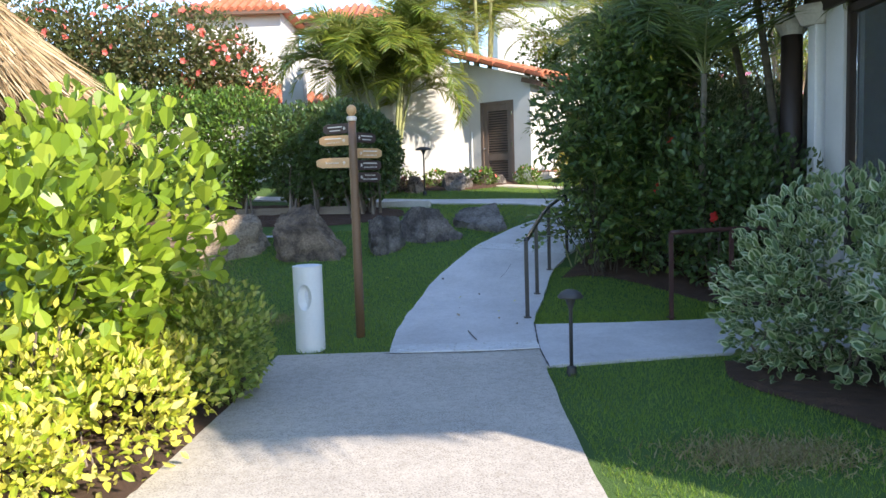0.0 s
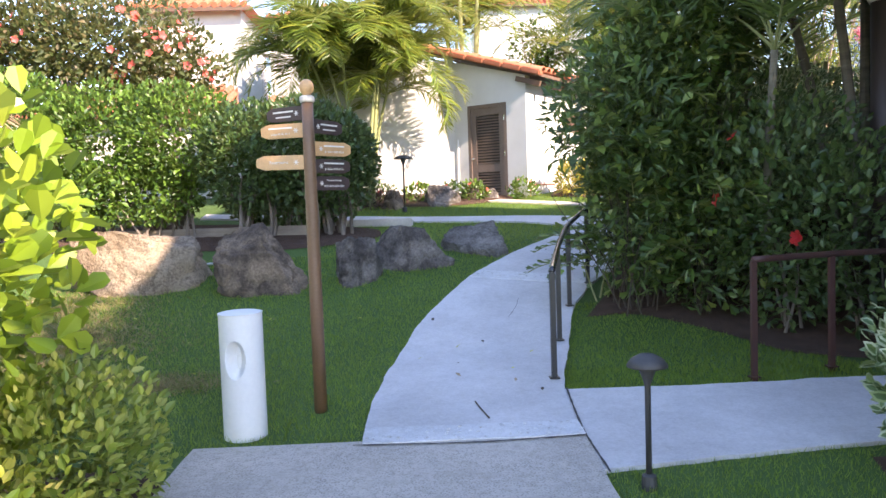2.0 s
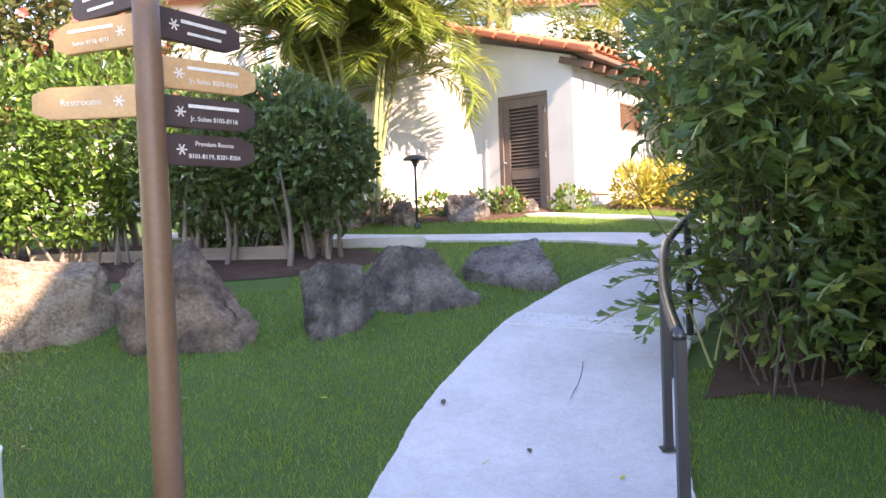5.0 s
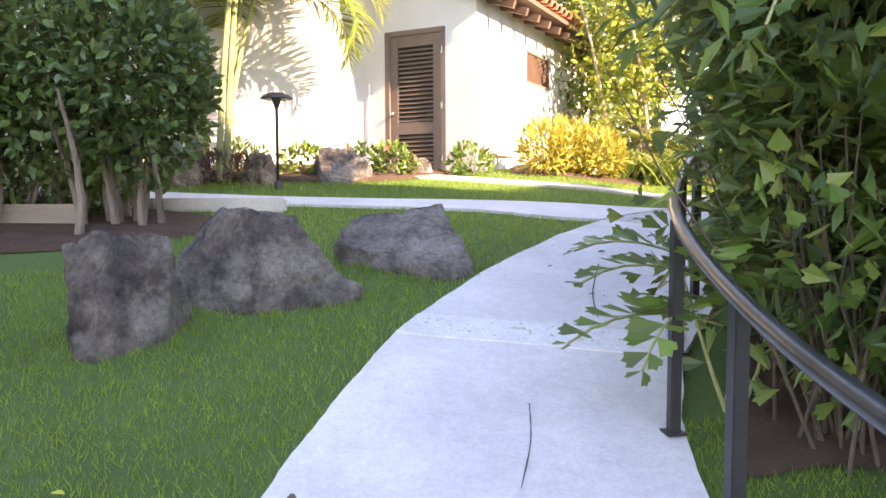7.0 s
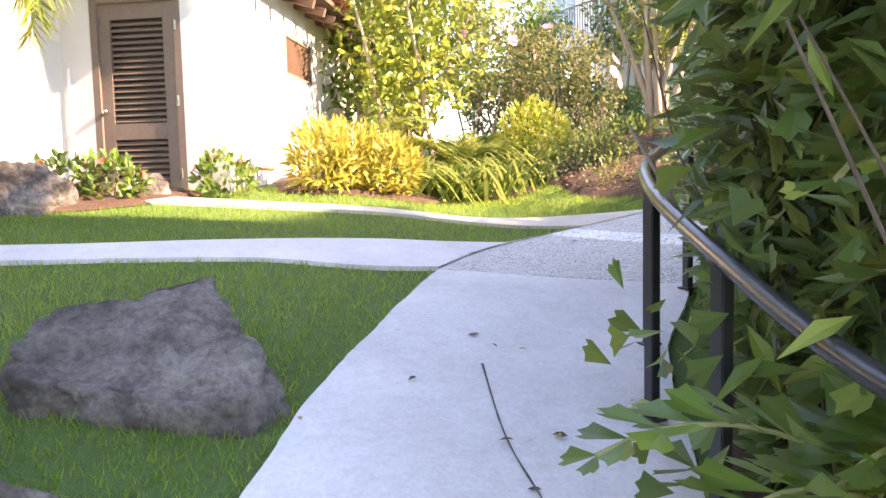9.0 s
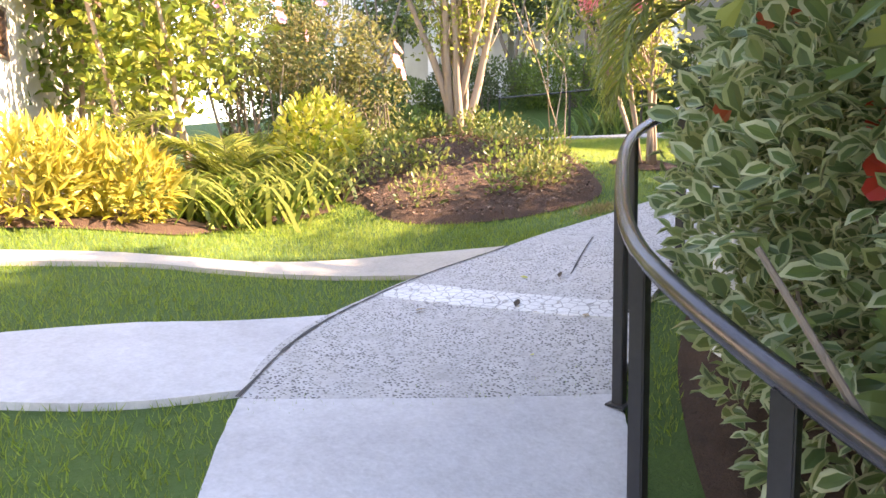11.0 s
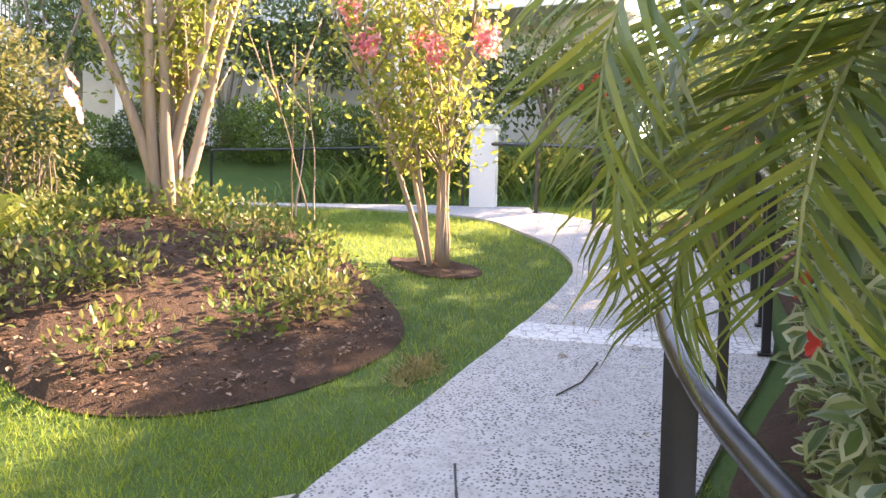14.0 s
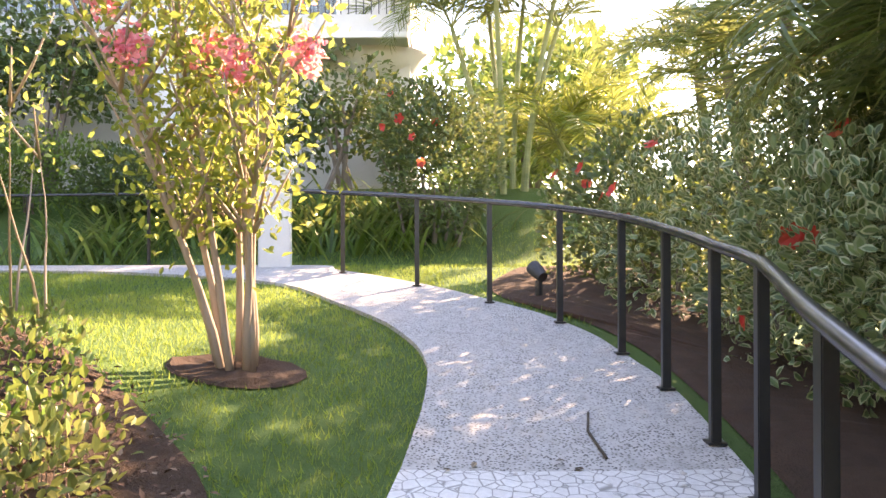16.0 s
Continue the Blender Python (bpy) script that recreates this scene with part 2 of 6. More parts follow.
LEAF_DARK = leafy("dark_shrub_leaf", [(0.022, 0.055, 0.018), (0.04, 0.085, 0.025), (0.06, 0.12, 0.03), (0.1, 0.16, 0.045)], 0.38, 0.25)
LEAF_VARIEG = leafy("white_edged_leaf", [(0.035, 0.085, 0.03), (0.06, 0.13, 0.045), (0.09, 0.17, 0.055), (0.14, 0.22, 0.08)], 0.4, 0.25)
LEAF_MARGIN = leafy("pale_leaf_margin", [(0.2, 0.27, 0.12), (0.36, 0.42, 0.24), (0.5, 0.54, 0.36), (0.1, 0.17, 0.06)], 0.45, 0.3)
LEAF_FISHTAIL = leafy("fishtail_leaf", [(0.03, 0.07, 0.015), (0.05, 0.11, 0.02), (0.08, 0.16, 0.03), (0.22, 0.27, 0.06)], 0.4, 0.3)
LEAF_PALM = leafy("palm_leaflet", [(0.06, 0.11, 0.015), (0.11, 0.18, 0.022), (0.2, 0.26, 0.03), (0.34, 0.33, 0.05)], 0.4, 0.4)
# darker copy of palm_leaflet: the shade on these palms is put into the colour
LEAF_PALMSHADE = leafy("shaded_palm_leaflet", [(0.035, 0.075, 0.018), (0.06, 0.11, 0.025), (0.09, 0.15, 0.03), (0.14, 0.2, 0.04)], 0.4, 0.35)
LEAF_GOLD = leafy("golden_leaf", [(0.24, 0.21, 0.025), (0.4, 0.32, 0.04), (0.48, 0.39, 0.07), (0.26, 0.3, 0.06)], 0.45, 0.35)
LEAF_MYRTLE = leafy("myrtle_leaf", [(0.08, 0.14, 0.015), (0.14, 0.22, 0.025), (0.26, 0.32, 0.04), (0.36, 0.36, 0.06)], 0.4, 0.45)
LEAF_BOUG = leafy("bougainvillea_leaf", [(0.035, 0.05, 0.015), (0.06, 0.085, 0.022), (0.1, 0.115, 0.035), (0.17, 0.12, 0.06)], 0.5, 0.35)
LEAF_STRAP = leafy("strap_leaf", [(0.045, 0.1, 0.015), (0.08, 0.16, 0.02), (0.13, 0.22, 0.03), (0.23, 0.29, 0.06)], 0.4, 0.4)
LEAF_BED = leafy("dull_green_leaf", [(0.05, 0.09, 0.02), (0.09, 0.14, 0.03), (0.15, 0.2, 0.05), (0.24, 0.24, 0.09)], 0.45, 0.3)
LEAF_PURPLE = leafy("purple_leaf", [(0.04, 0.02, 0.025), (0.08, 0.035, 0.04), (0.1, 0.06, 0.05)], 0.5, 0.2)
LEAF_DRY = leafy("dry_leaf", [(0.2, 0.13, 0.08), (0.34, 0.24, 0.16), (0.45, 0.36, 0.28)], 0.8, 0.2)
PETAL_RED = leafy("red_petal", [(0.6, 0.012, 0.02), (0.72, 0.03, 0.035)], 0.5, 0.35)
PETAL_CORAL = leafy("coral_petal", [(0.65, 0.08, 0.08), (0.72, 0.16, 0.13)], 0.5, 0.35)
PETAL_PINK = leafy("pink_petal", [(0.82, 0.14, 0.3), (0.88, 0.3, 0.45), (0.9, 0.45, 0.55)], 0.5, 0.4)


# ---- helpers of this place ----
def sstep(v, a, b):
    u = np.clip((np.asarray(v, float) - a) / (b - a), 0, 1)
    return u * u * (3 - 2 * u)


SLOPE_Y = (6.5, 8.0, 9.4, 10.76, 12.0, 13.14, 14.9, 17.1, 20.0)
SLOPE_Z = (0.0, 0.08, 0.22, 0.50, 0.82, 1.10, 1.33, 1.72, 2.0)


def ground_z(x, y):
    """The lie of the land: flat forecourt, a bank, a terrace that climbs to the hotel."""
    x, y = np.asarray(x, float), np.asarray(y, float)
    h1 = np.interp(y, SLOPE_Y, SLOPE_Z)
    h2 = (1.33 + 0.13 * (np.minimum(x, 13) - 4) + 1.3 * sstep(x, 13.6, 17.5)) * sstep(y, 8.5, 12)
    h = h1 + (h2 - h1) * sstep(x, 3, 5.5)
    d = ((x - 7.6) / 2.2) ** 2 + ((y - 17.3) / 1.9) ** 2
    return h + 0.5 * np.exp(-1.2 * d)


def gz(x, y):
    return float(ground_z(x, y))


def np_mesh(name, verts, faces, mat, smooth=False):
    """A mesh from arrays; faces is a list of (n, k) index arrays."""
    me = bpy.data.meshes.new(name)
    verts = np.asarray(verts, np.float32)
    faces = [np.asarray(f, np.int32) for f in faces if len(f)]
    nl = sum(f.size for f in faces)
    nf = sum(len(f) for f in faces)
    me.vertices.add(len(verts))
    me.vertices.foreach_set("co", verts.ravel())
    me.loops.add(nl)
    me.loops.foreach_set("vertex_index", np.concatenate([f.ravel() for f in faces]))
    me.polygons.add(nf)
    sizes = np.concatenate([np.full(len(f), f.shape[1], np.int32) for f in faces])
    me.polygons.foreach_set("loop_start", np.concatenate([[0], np.cumsum(sizes)[:-1]]).astype(np.int32))
    me.polygons.foreach_set("use_smooth", np.full(nf, smooth))
    me.update(calc_edges=True)
    me.validate()
    me.materials.append(mat)
    return me


def part_mesh(name, me, parent=None, label=""):
    ob = new(name, me)
    if parent:
        ob.parent = parent
    return tagged(ob, label)


def part(name, bm, mat, parent=None, label="", smooth=False, bevel=0.0):
    if bevel:
        bmesh.ops.bevel(bm, geom=list(bm.edges), offset=bevel, segments=2, affect='EDGES', clamp_overlap=True)
    me = bpy.data.meshes.new(name)
    for f in bm.faces:
        f.smooth = smooth
    bm.to_mesh(me)
    bm.free()
    me.materials.append(mat)
    return part_mesh(name, me, parent, label)


def thing(name, label, category, at=(0, 0, 0), rz=0.0, group=""):
    e = new(name)
    e.empty_display_size = 0.2
    e.matrix_world = pose(*at, 0, 0, rz)
    return tagged(e, label, category, group)


def box(sx, sy, sz, at=(0, 0, 0), bm=None, m=None):
    bm = bm or bmesh.new()
    mat = Matrix.Translation(at) @ (m or Matrix()) @ Matrix.Diagonal((sx, sy, sz, 1))
    bmesh.ops.create_cube(bm, size=1, matrix=mat)
    return bm


def tube(points, radii, sides=8, bm=None, cap=True):
    bm = bm or bmesh.new()
    pts = [Vector(p) for p in points]
    rings = []
    side = None
    for i, p in enumerate(pts):
        d = (pts[min(i + 1, len(pts) - 1)] - pts[max(i - 1, 0)]).normalized()
        ref = side if side is not None else (Vector((1, 0, 0)) if abs(d.x) < 0.9 else Vector((0, 1, 0)))
        u = (ref - d * ref.dot(d)).normalized()
        side = u
        v = d.cross(u)
        r = radii[i] if isinstance(radii, (list, tuple)) else radii
        rings.append([bm.verts.new(p + (u * math.cos(a) + v * math.sin(a)) * r) for a in [2 * math.pi * k / sides for k in range(sides)]])
    for a, b in zip(rings, rings[1:]):
        for k in range(sides):
            bm.faces.new((a[k], a[(k + 1) % sides], b[(k + 1) % sides], b[k]))
    if cap:
        bm.faces.new(rings[0][::-1])
        bm.faces.new(rings[-1])
    return bm


def lathe(profile, sides=20, at=(0, 0, 0), bm=None):
    """profile: (radius, z) from the bottom up."""
    bm = bm or bmesh.new()
    rings = [[bm.verts.new((at[0] + r * math.cos(2 * math.pi * k / sides), at[1] + r * math.sin(2 * math.pi * k / sides), at[2] + z)) for k in range(sides)] for r, z in profile]
    for a, b in zip(rings, rings[1:]):
        for k in range(sides):
            bm.faces.new((a[k], a[(k + 1) % sides], b[(k + 1) % sides], b[k]))
    bm.faces.new(rings[0][::-1])
    bm.faces.new(rings[-1])
    return bm


def spline(points, step=0.12):
    """Points along a smooth line through the given ones."""
    p = np.array(points, float)
    p = np.vstack([2 * p[0] - p[1], p, 2 * p[-1] - p[-2]])
    out = []
    for i in range(1, len(p) - 2):
        n = max(2, int(np.linalg.norm(p[i + 1] - p[i]) / step))
        for t in np.arange(n) / n:
            a, b, c, d = p[i - 1], p[i], p[i + 1], p[i + 2]
            out.append(0.5 * (2 * b + (c - a) * t + (2 * a - 5 * b + 4 * c - d) * t * t + (3 * b - a - 3 * c + d) * t ** 3))
    out.append(p[-2])
    return np.array(out)


def resample(line, n):
    s = np.concatenate([[0], np.cumsum(np.linalg.norm(np.diff(line, axis=0), axis=1))])
    u = np.linspace(0, s[-1], n)
    return np.stack([np.interp(u, s, line[:, k]) for k in range(line.shape[1])], 1)


def inside(poly, x, y):
    res = np.zeros(len(x), bool)
    n = len(poly)
    for i in range(n):
        (x1, y1), (x2, y2) = poly[i], poly[(i + 1) % n]
        hit = ((y1 > y) != (y2 > y)) & (x < (x2 - x1) * (y - y1) / (y2 - y1 + 1e-12) + x1)
        res ^= hit
    return res


# ---- leaves ----
OVATE_V = np.array([(0, 0, 0), (-0.26, 0.35, 0.07), (0.26, 0.35, 0.07), (-0.2, 0.72, 0.04), (0.2, 0.72, 0.04), (0, 1, -0.08), (0, 0.35, 0), (0, 0.72, -0.02)])
OVATE_F = [np.array([(0, 6, 1), (0, 2, 6), (7, 5, 3), (7, 4, 5)]), np.array([(6, 7, 3, 1), (6, 2, 4, 7)])]
ROUND_V = np.array([(0, 0, 0), (-0.22, 0.3, 0.05), (0.22, 0.3, 0.05), (-0.36, 0.68, 0.08), (0.36, 0.68, 0.08), (-0.2, 0.97, 0.03), (0.2, 0.97, 0.03), (0, 0.45, -0.02), (0, 0.98, -0.03)])
ROUND_F = [np.array([(0, 7, 1), (0, 2, 7)]), np.array([(7, 8, 5, 3), (7, 4, 6, 8)]), np.array([(7, 3, 1), (7, 2, 4)])]
LANCE_V = np.array([(0, 0, 0), (-0.13, 0.4, 0.04), (0.13, 0.4, 0.04), (0, 1, -0.12), (0, 0.4, 0)])
LANCE_F = [np.array([(0, 4, 1), (0, 2, 4), (4, 3, 1), (4, 2, 3)])]
RHOMB_V = np.array([(0, 0, 0), (-0.27, 0.45, 0.07), (0.27, 0.45, 0.07), (0, 1, -0.05)])
RHOMB_F = [np.array([(0, 3, 1), (0, 2, 3)])]
FISH_V = np.array([(0, 0, 0), (-0.30, 0.72, 0.03), (-0.2, 0.95, 0), (-0.08, 0.84, -0.02), (0.06, 1.02, -0.03), (0.16, 0.86, 0), (0.33, 0.8, 0.03), (0, 0.5, -0.03)])
FISH_F = [np.array([(0, 7, 1), (7, 2, 1), (7, 3, 2), (7, 4, 3), (7, 5, 4), (7, 6, 5), (0, 6, 7)])]
BLADE_V = np.array([(-0.06, 0, 0), (0.06, 0, 0), (0.035, 0.6, 0.1), (-0.035, 0.6, 0.1), (0, 1, 0.32)])
BLADE_F = [np.array([(0, 1, 2, 3)]), np.array([(3, 2, 4)])]


def unit(a):
    return a / (np.linalg.norm(a, axis=-1, keepdims=True) + 1e-9)


def cloud(name, at, axis, normal, size, tv, tf, mat):
    """One mesh of many leaves: each grows from at along axis, its upper face towards normal."""
    at, axis = np.asarray(at, float), unit(np.asarray(axis, float))
    side = unit(np.cross(axis, normal))
    up = np.cross(side, axis)
    s = np.asarray(size, float)[:, None, None]
    v = at[:, None] + s * (tv[None, :, 0:1] * side[:, None] + tv[None, :, 1:2] * axis[:, None] + tv[None, :, 2:3] * up[:, None])
    n, k = len(at), len(tv)
    off = (np.arange(n) * k)[:, None, None]
    return np_mesh(name, v.reshape(-1, 3), [(f[None] + off).reshape(-1, f.shape[1]) for f in tf], mat)


def lumpy(dirs, seed, amount=0.22, count=14):
    r = np.random.default_rng(seed)
    k = unit(r.normal(size=(count, 3)))
    w = r.uniform(-0.5, 1, count)
    return 1 + amount * (np.exp(-5 * (1 - dirs @ k.T)) * w).sum(1)


def shell(n, centre, radii, seed, depth=0.35, floor=None, amount=0.25):
    """Leaf feet spread in the outer layer of a lumpy mound, and the way out from its middle."""
    r = np.random.default_rng(seed)
    d = unit(r.normal(size=(n, 3)))
    rad = lumpy(d, seed, amount) * (1 - depth * r.random(n) ** 1.6)
    p = np.asarray(centre) + d * rad[:, None] * np.asarray(radii)
    out = unit(d / np.asarray(radii))
    if floor is not None:
        keep = p[:, 2] > floor
        p, out = p[keep], out[keep]
    return p, out


# leaf with an inner blade and a rim of its own
RIM_V = np.array([(0, 0, 0), (-0.15, 0.28, 0.05), (0.15, 0.28, 0.05), (-0.15, 0.62, 0.03), (0.13, 0.66, 0.03), (0, 0.86, -0.03), (0, 0.32, 0), (0, 0.64, -0.02),
                  (-0.27, 0.33, 0.09), (0.27, 0.38, 0.08), (-0.23, 0.72, 0.07), (0.24, 0.7, 0.05), (0.01, 1.02, -0.09)])
RIM_F = [np.array([(0, 6, 1), (0, 2, 6), (7, 5, 3), (7, 4, 5), (0, 1, 8), (0, 9, 2)]), np.array([(6, 7, 3, 1), (6, 2, 4, 7), (1, 3, 10, 8), (2, 9, 11, 4), (3, 5, 12, 10), (4, 11, 12, 5)])]
RIM_MARK = [np.array([0, 0, 0, 0, 1, 1]), np.array([0, 0, 1, 1, 1, 1])]
LEAF_KINDS = {"rimmed": (RIM_V, RIM_F), "ovate": (OVATE_V, OVATE_F), "round": (ROUND_V, ROUND_F), "lance": (LANCE_V, LANCE_F), "rhomb": (RHOMB_V, RHOMB_F), "fish": (FISH_V, FISH_F), "blade": (BLADE_V, BLADE_F)}


def foliage(name, mounds, n, size, kind, mat, seed, floor=None, lift=0.5, depth=0.4, spread=0.7, amount=0.25):
    """Leaves over several mounds (centre, radii), shared out by their surface."""
    area = np.array([(m[1][0] * m[1][1] + m[1][0] * m[1][2] + m[1][1] * m[1][2]) for m in mounds])
    P, O = [], []
    for i, (c, rr) in enumerate(mounds):
        p, o = shell(int(n * area[i] / area.sum()), c, rr, seed + i, depth, floor, amount)
        P.append(p)
        O.append(o)
    P, O = np.vstack(P), np.vstack(O)
    r = np.random.default_rng(seed + 99)
    axis = unit(O + lift * np.array([0, 0, 1]) + spread * r.normal(size=P.shape))
    normal = unit(0.6 * O + np.array([0, 0, 0.8]) + 0.5 * r.normal(size=P.shape))
    tv, tf = LEAF_KINDS[kind]
    me = cloud(name, P, axis, normal, size * r.uniform(0.6, 1.25, len(P)), tv, tf, mat)
    if kind == "rimmed":
        me.materials.append(LEAF_MARGIN)
        me.polygons.foreach_set("material_index", np.concatenate([np.tile(k, len(P)) for k in RIM_MARK]).astype(np.int32))
    return me


def stems(count, at, spread, height, radius, seed, lean=0.16):
    r = np.random.default_rng(seed)
    bm = bmesh.new()
    for i in range(count):
        a = r.uniform(0, 2 * math.pi)
        b = Vector((at[0] + spread * 0.35 * r.normal(), at[1] + spread * 0.35 * r.normal(), at[2] - 0.05))
        pts = [b]
        d = Vector((lean * math.cos(a), lean * math.sin(a), 1))
        for k in range(4):
            d += Vector((0.11 * r.normal(), 0.11 * r.normal(), 0))
            pts.append(pts[-1] + d.normalized() * height / 4)
        tube(pts, [radius * (1 - 0.18 * k) for k in range(5)], 6, bm)
    return bm


def shrub(name, label, at, mounds, n, size, kind, mat, seed, lift=0.5, stem_count=6, stem_r=0.02, group="", depth=0.45, spread=0.7, category="shrub", amount=0.25, stem_mat=None):
    """mounds: (dx, dy, z middle, rx, ry, rz) about the foot."""
    z = gz(*at)
    root = thing(name, label, category, (at[0], at[1], z), 0, group)
    ms = [((m[0], m[1], m[2]), (m[3], m[4], m[5])) for m in mounds]
    part_mesh("foliage", foliage("foliage", ms, n, size, kind, mat, seed, 0.02, lift, depth, spread, amount), root)
    for i, m in enumerate(mounds):
        part("stem", stems(stem_count, (m[0], m[1], min(0, gz(at[0] + m[0], at[1] + m[1]) - z)), 0.5 * m[3], max(0.2, m[2] * 0.85), stem_r, seed + 7 * i), stem_mat or MAT_BARK, root)
    return root


def blossom_mesh(name, mat, petals=5, size=0.06):
    r = np.random.default_rng(3)
    a = np.arange(petals) * 2 * np.pi / petals
    axis = np.stack([np.cos(a), np.sin(a), np.full(petals, 0.35)], 1)
    return cloud(name, np.zeros((petals, 3)), axis, np.tile([0, 0, 1.0], (petals, 1)), np.full(petals, size), ROUND_V * np.array([1.1, 1, 1]), ROUND_F, mat)


BLOOM_RED = blossom_mesh("flower", PETAL_RED, 5, 0.075)
BLOOM_CORAL = blossom_mesh("flower", PETAL_CORAL, 5, 0.07)


def flowers(root, mounds, count, mesh, seed, facing=None, scale=1.0, top=-0.2):
    r = np.random.default_rng(seed)
    made = 0
    while made < count:
        m = mounds[r.integers(len(mounds))]
        d = unit(r.normal(size=3))
        if d[2] < top or (facing is not None and float(np.dot(d, facing)) < 0.25):
            continue
        ob = new("flower", mesh)
        ob.parent = root
        p = Vector((m[0] + d[0] * m[3] * 1.04, m[1] + d[1] * m[4] * 1.04, m[2] + d[2] * m[5] * 1.04))
        q = Vector(d).to_track_quat("Z", "Y").to_matrix().to_4x4()
        s = scale * r.uniform(0.8, 1.2)
        ob.matrix_basis = Matrix.Translation(p) @ q @ Matrix.Diagonal((s, s, s, 1))
        made += 1


# ---- palms ----
def frond_arrays(base, yaw, rise, length, droop, leaf, pairs, r, plane=0.5):
    """Leaf feet, axes and normals of one feathered frond, with the line of its rib."""
    n = 14
    pts = []
    p = np.array(base, float)
    el = rise
    for i in range(n + 1):
        pts.append(p.copy())
        d = np.array([math.cos(yaw) * math.cos(el), math.sin(yaw) * math.cos(el), math.sin(el)])
        p = p + d * length / n
        el -= droop / n * (0.4 + 1.2 * i / n)
    pts = np.array(pts)
    u = np.linspace(0.16, 0.995, pairs)
    idx = u * n
    at = np.stack([np.interp(idx, np.arange(n + 1), pts[:, k]) for k in range(3)], 1)
    tan = unit(np.stack([np.interp(idx, np.arange(n + 1), np.gradient(pts[:, k])) for k in range(3)], 1))
    side = unit(np.cross(tan, [0, 0, 1.0]) + 1e-6)
    up = np.cross(side, tan)
    L = leaf * (0.45 + 0.75 * np.sin(np.pi * np.clip(u * 0.85 + 0.1, 0, 1)))
    A, X, N, Z = [], [], [], []
    for s in (-1, 1):
        ax = unit(s * side * 0.85 + tan * (0.45 + 0.4 * u[:, None]) + up * plane * 0.5 + 0.09 * r.normal(size=at.shape))
        A.append(at)
        X.append(ax)
        N.append(unit(up + 0.35 * r.normal(size=at.shape)))
        Z.append(L * r.uniform(0.8, 1.1, len(L)))
    return pts, np.vstack(A), np.vstack(X), np.vstack(N), np.concatenate(Z)


LEAFLET_V = np.array([(-0.02, 0, 0), (0.02, 0, 0), (-0.04, 0.3, 0.0), (0.04, 0.3, 0.0), (-0.032, 0.65, -0.07), (0.032, 0.65, -0.07), (0, 1, -0.24)])
LEAFLET_F = [np.array([(0, 1, 3, 2), (2, 3, 5, 4)]), np.array([(4, 5, 6)])]


def frond(root, base, yaw, rise, length, droop, leaf, pairs, mat, r, name="frond", rib_mat=None, width=0.62):
    pts, A, X, N, Z = frond_arrays(base, yaw, rise, length, droop, leaf, pairs, r)
    ob = part_mesh(name, cloud(name, A, X, N, Z, LEAFLET_V * np.array([width, 1, 1]), LEAFLET_F, mat), root)
    rib = [Vector(p) for p in pts]
    part("rib", tube(rib, [0.013 * length * (1 - 0.06 * i) * 0.55 for i in range(len(rib))], 5), rib_mat or MAT_CANE, ob)
    return ob


def palm(name, label, at, stalks, fronds, seed, mat, trunk_r=0.05, height=3.0, spread=0.5, length=1.8, leaf=0.42, pairs=46, droop=1.6, group="", trunk_mat=None, low_fronds=0):
    r = np.random.default_rng(seed)
    z = gz(*at)
    root = thing(name, label, "palm", (at[0], at[1], z), 0, group)
    for i in range(stalks):
        a = r.uniform(0, 2 * math.pi)
        rad = spread * 0.4 * math.sqrt(r.random())
        bx, by = rad * math.cos(a), rad * math.sin(a)
        h = height * r.uniform(0.75, 1.1)
        lean = spread * r.uniform(0.3, 1.0)
        pts = [(bx + lean * math.cos(a) * (k / 6) ** 1.6, by + lean * math.sin(a) * (k / 6) ** 1.6, -0.1 + (h + 0.1) * k / 6) for k in range(7)]
        part("trunk", tube(pts, [trunk_r * (1.15 - 0.07 * k) for k in range(7)], 9), trunk_mat or MAT_PALMTRUNK, root)
        y0 = r.uniform(0, 6.28)
        for k in range(fronds):
            frond(root, pts[-1], y0 + k * 2.4, r.uniform(0.35, 1.35), length * r.uniform(0.8, 1.15), droop * r.uniform(0.8, 1.25), leaf, pairs, mat, r)
    for k in range(low_fronds):
        frond(root, (0, 0, 0.1), r.uniform(0, 6.28), r.uniform(0.7, 1.35), length * r.uniform(0.5, 0.9), droop, leaf * 0.8, pairs, mat, r)
    return root


# ---- ground and paths ----
def stretch(a, b, step, far):
    near = np.arange(a, b + 1e-6, step)
    g = step * 1.35 ** np.arange(1, 26)
    left, right = a - np.cumsum(g), b + np.cumsum(g)
    return np.concatenate([left[left > -far][::-1], near, right[right < far]])


gx, gy = stretch(-9, 20, 0.15, 900), stretch(-3, 28, 0.15, 900)
GX, GY = np.meshgrid(gx, gy)
GZ = ground_z(GX, GY) - 0.012
ii = (np.arange(len(gy) - 1)[:, None] * len(gx) + np.arange(len(gx) - 1)[None]).ravel()
ground = part_mesh("ground", np_mesh("ground", np.stack([GX.ravel(), GY.ravel(), GZ.ravel()], 1), [np.stack([ii, ii + 1, ii + 1 + len(gx), ii + len(gx)], 1)], MAT_LAWN, True))
tagged(ground, "grassed ground sloping up in banks and terraces", "ground", kind="structure")


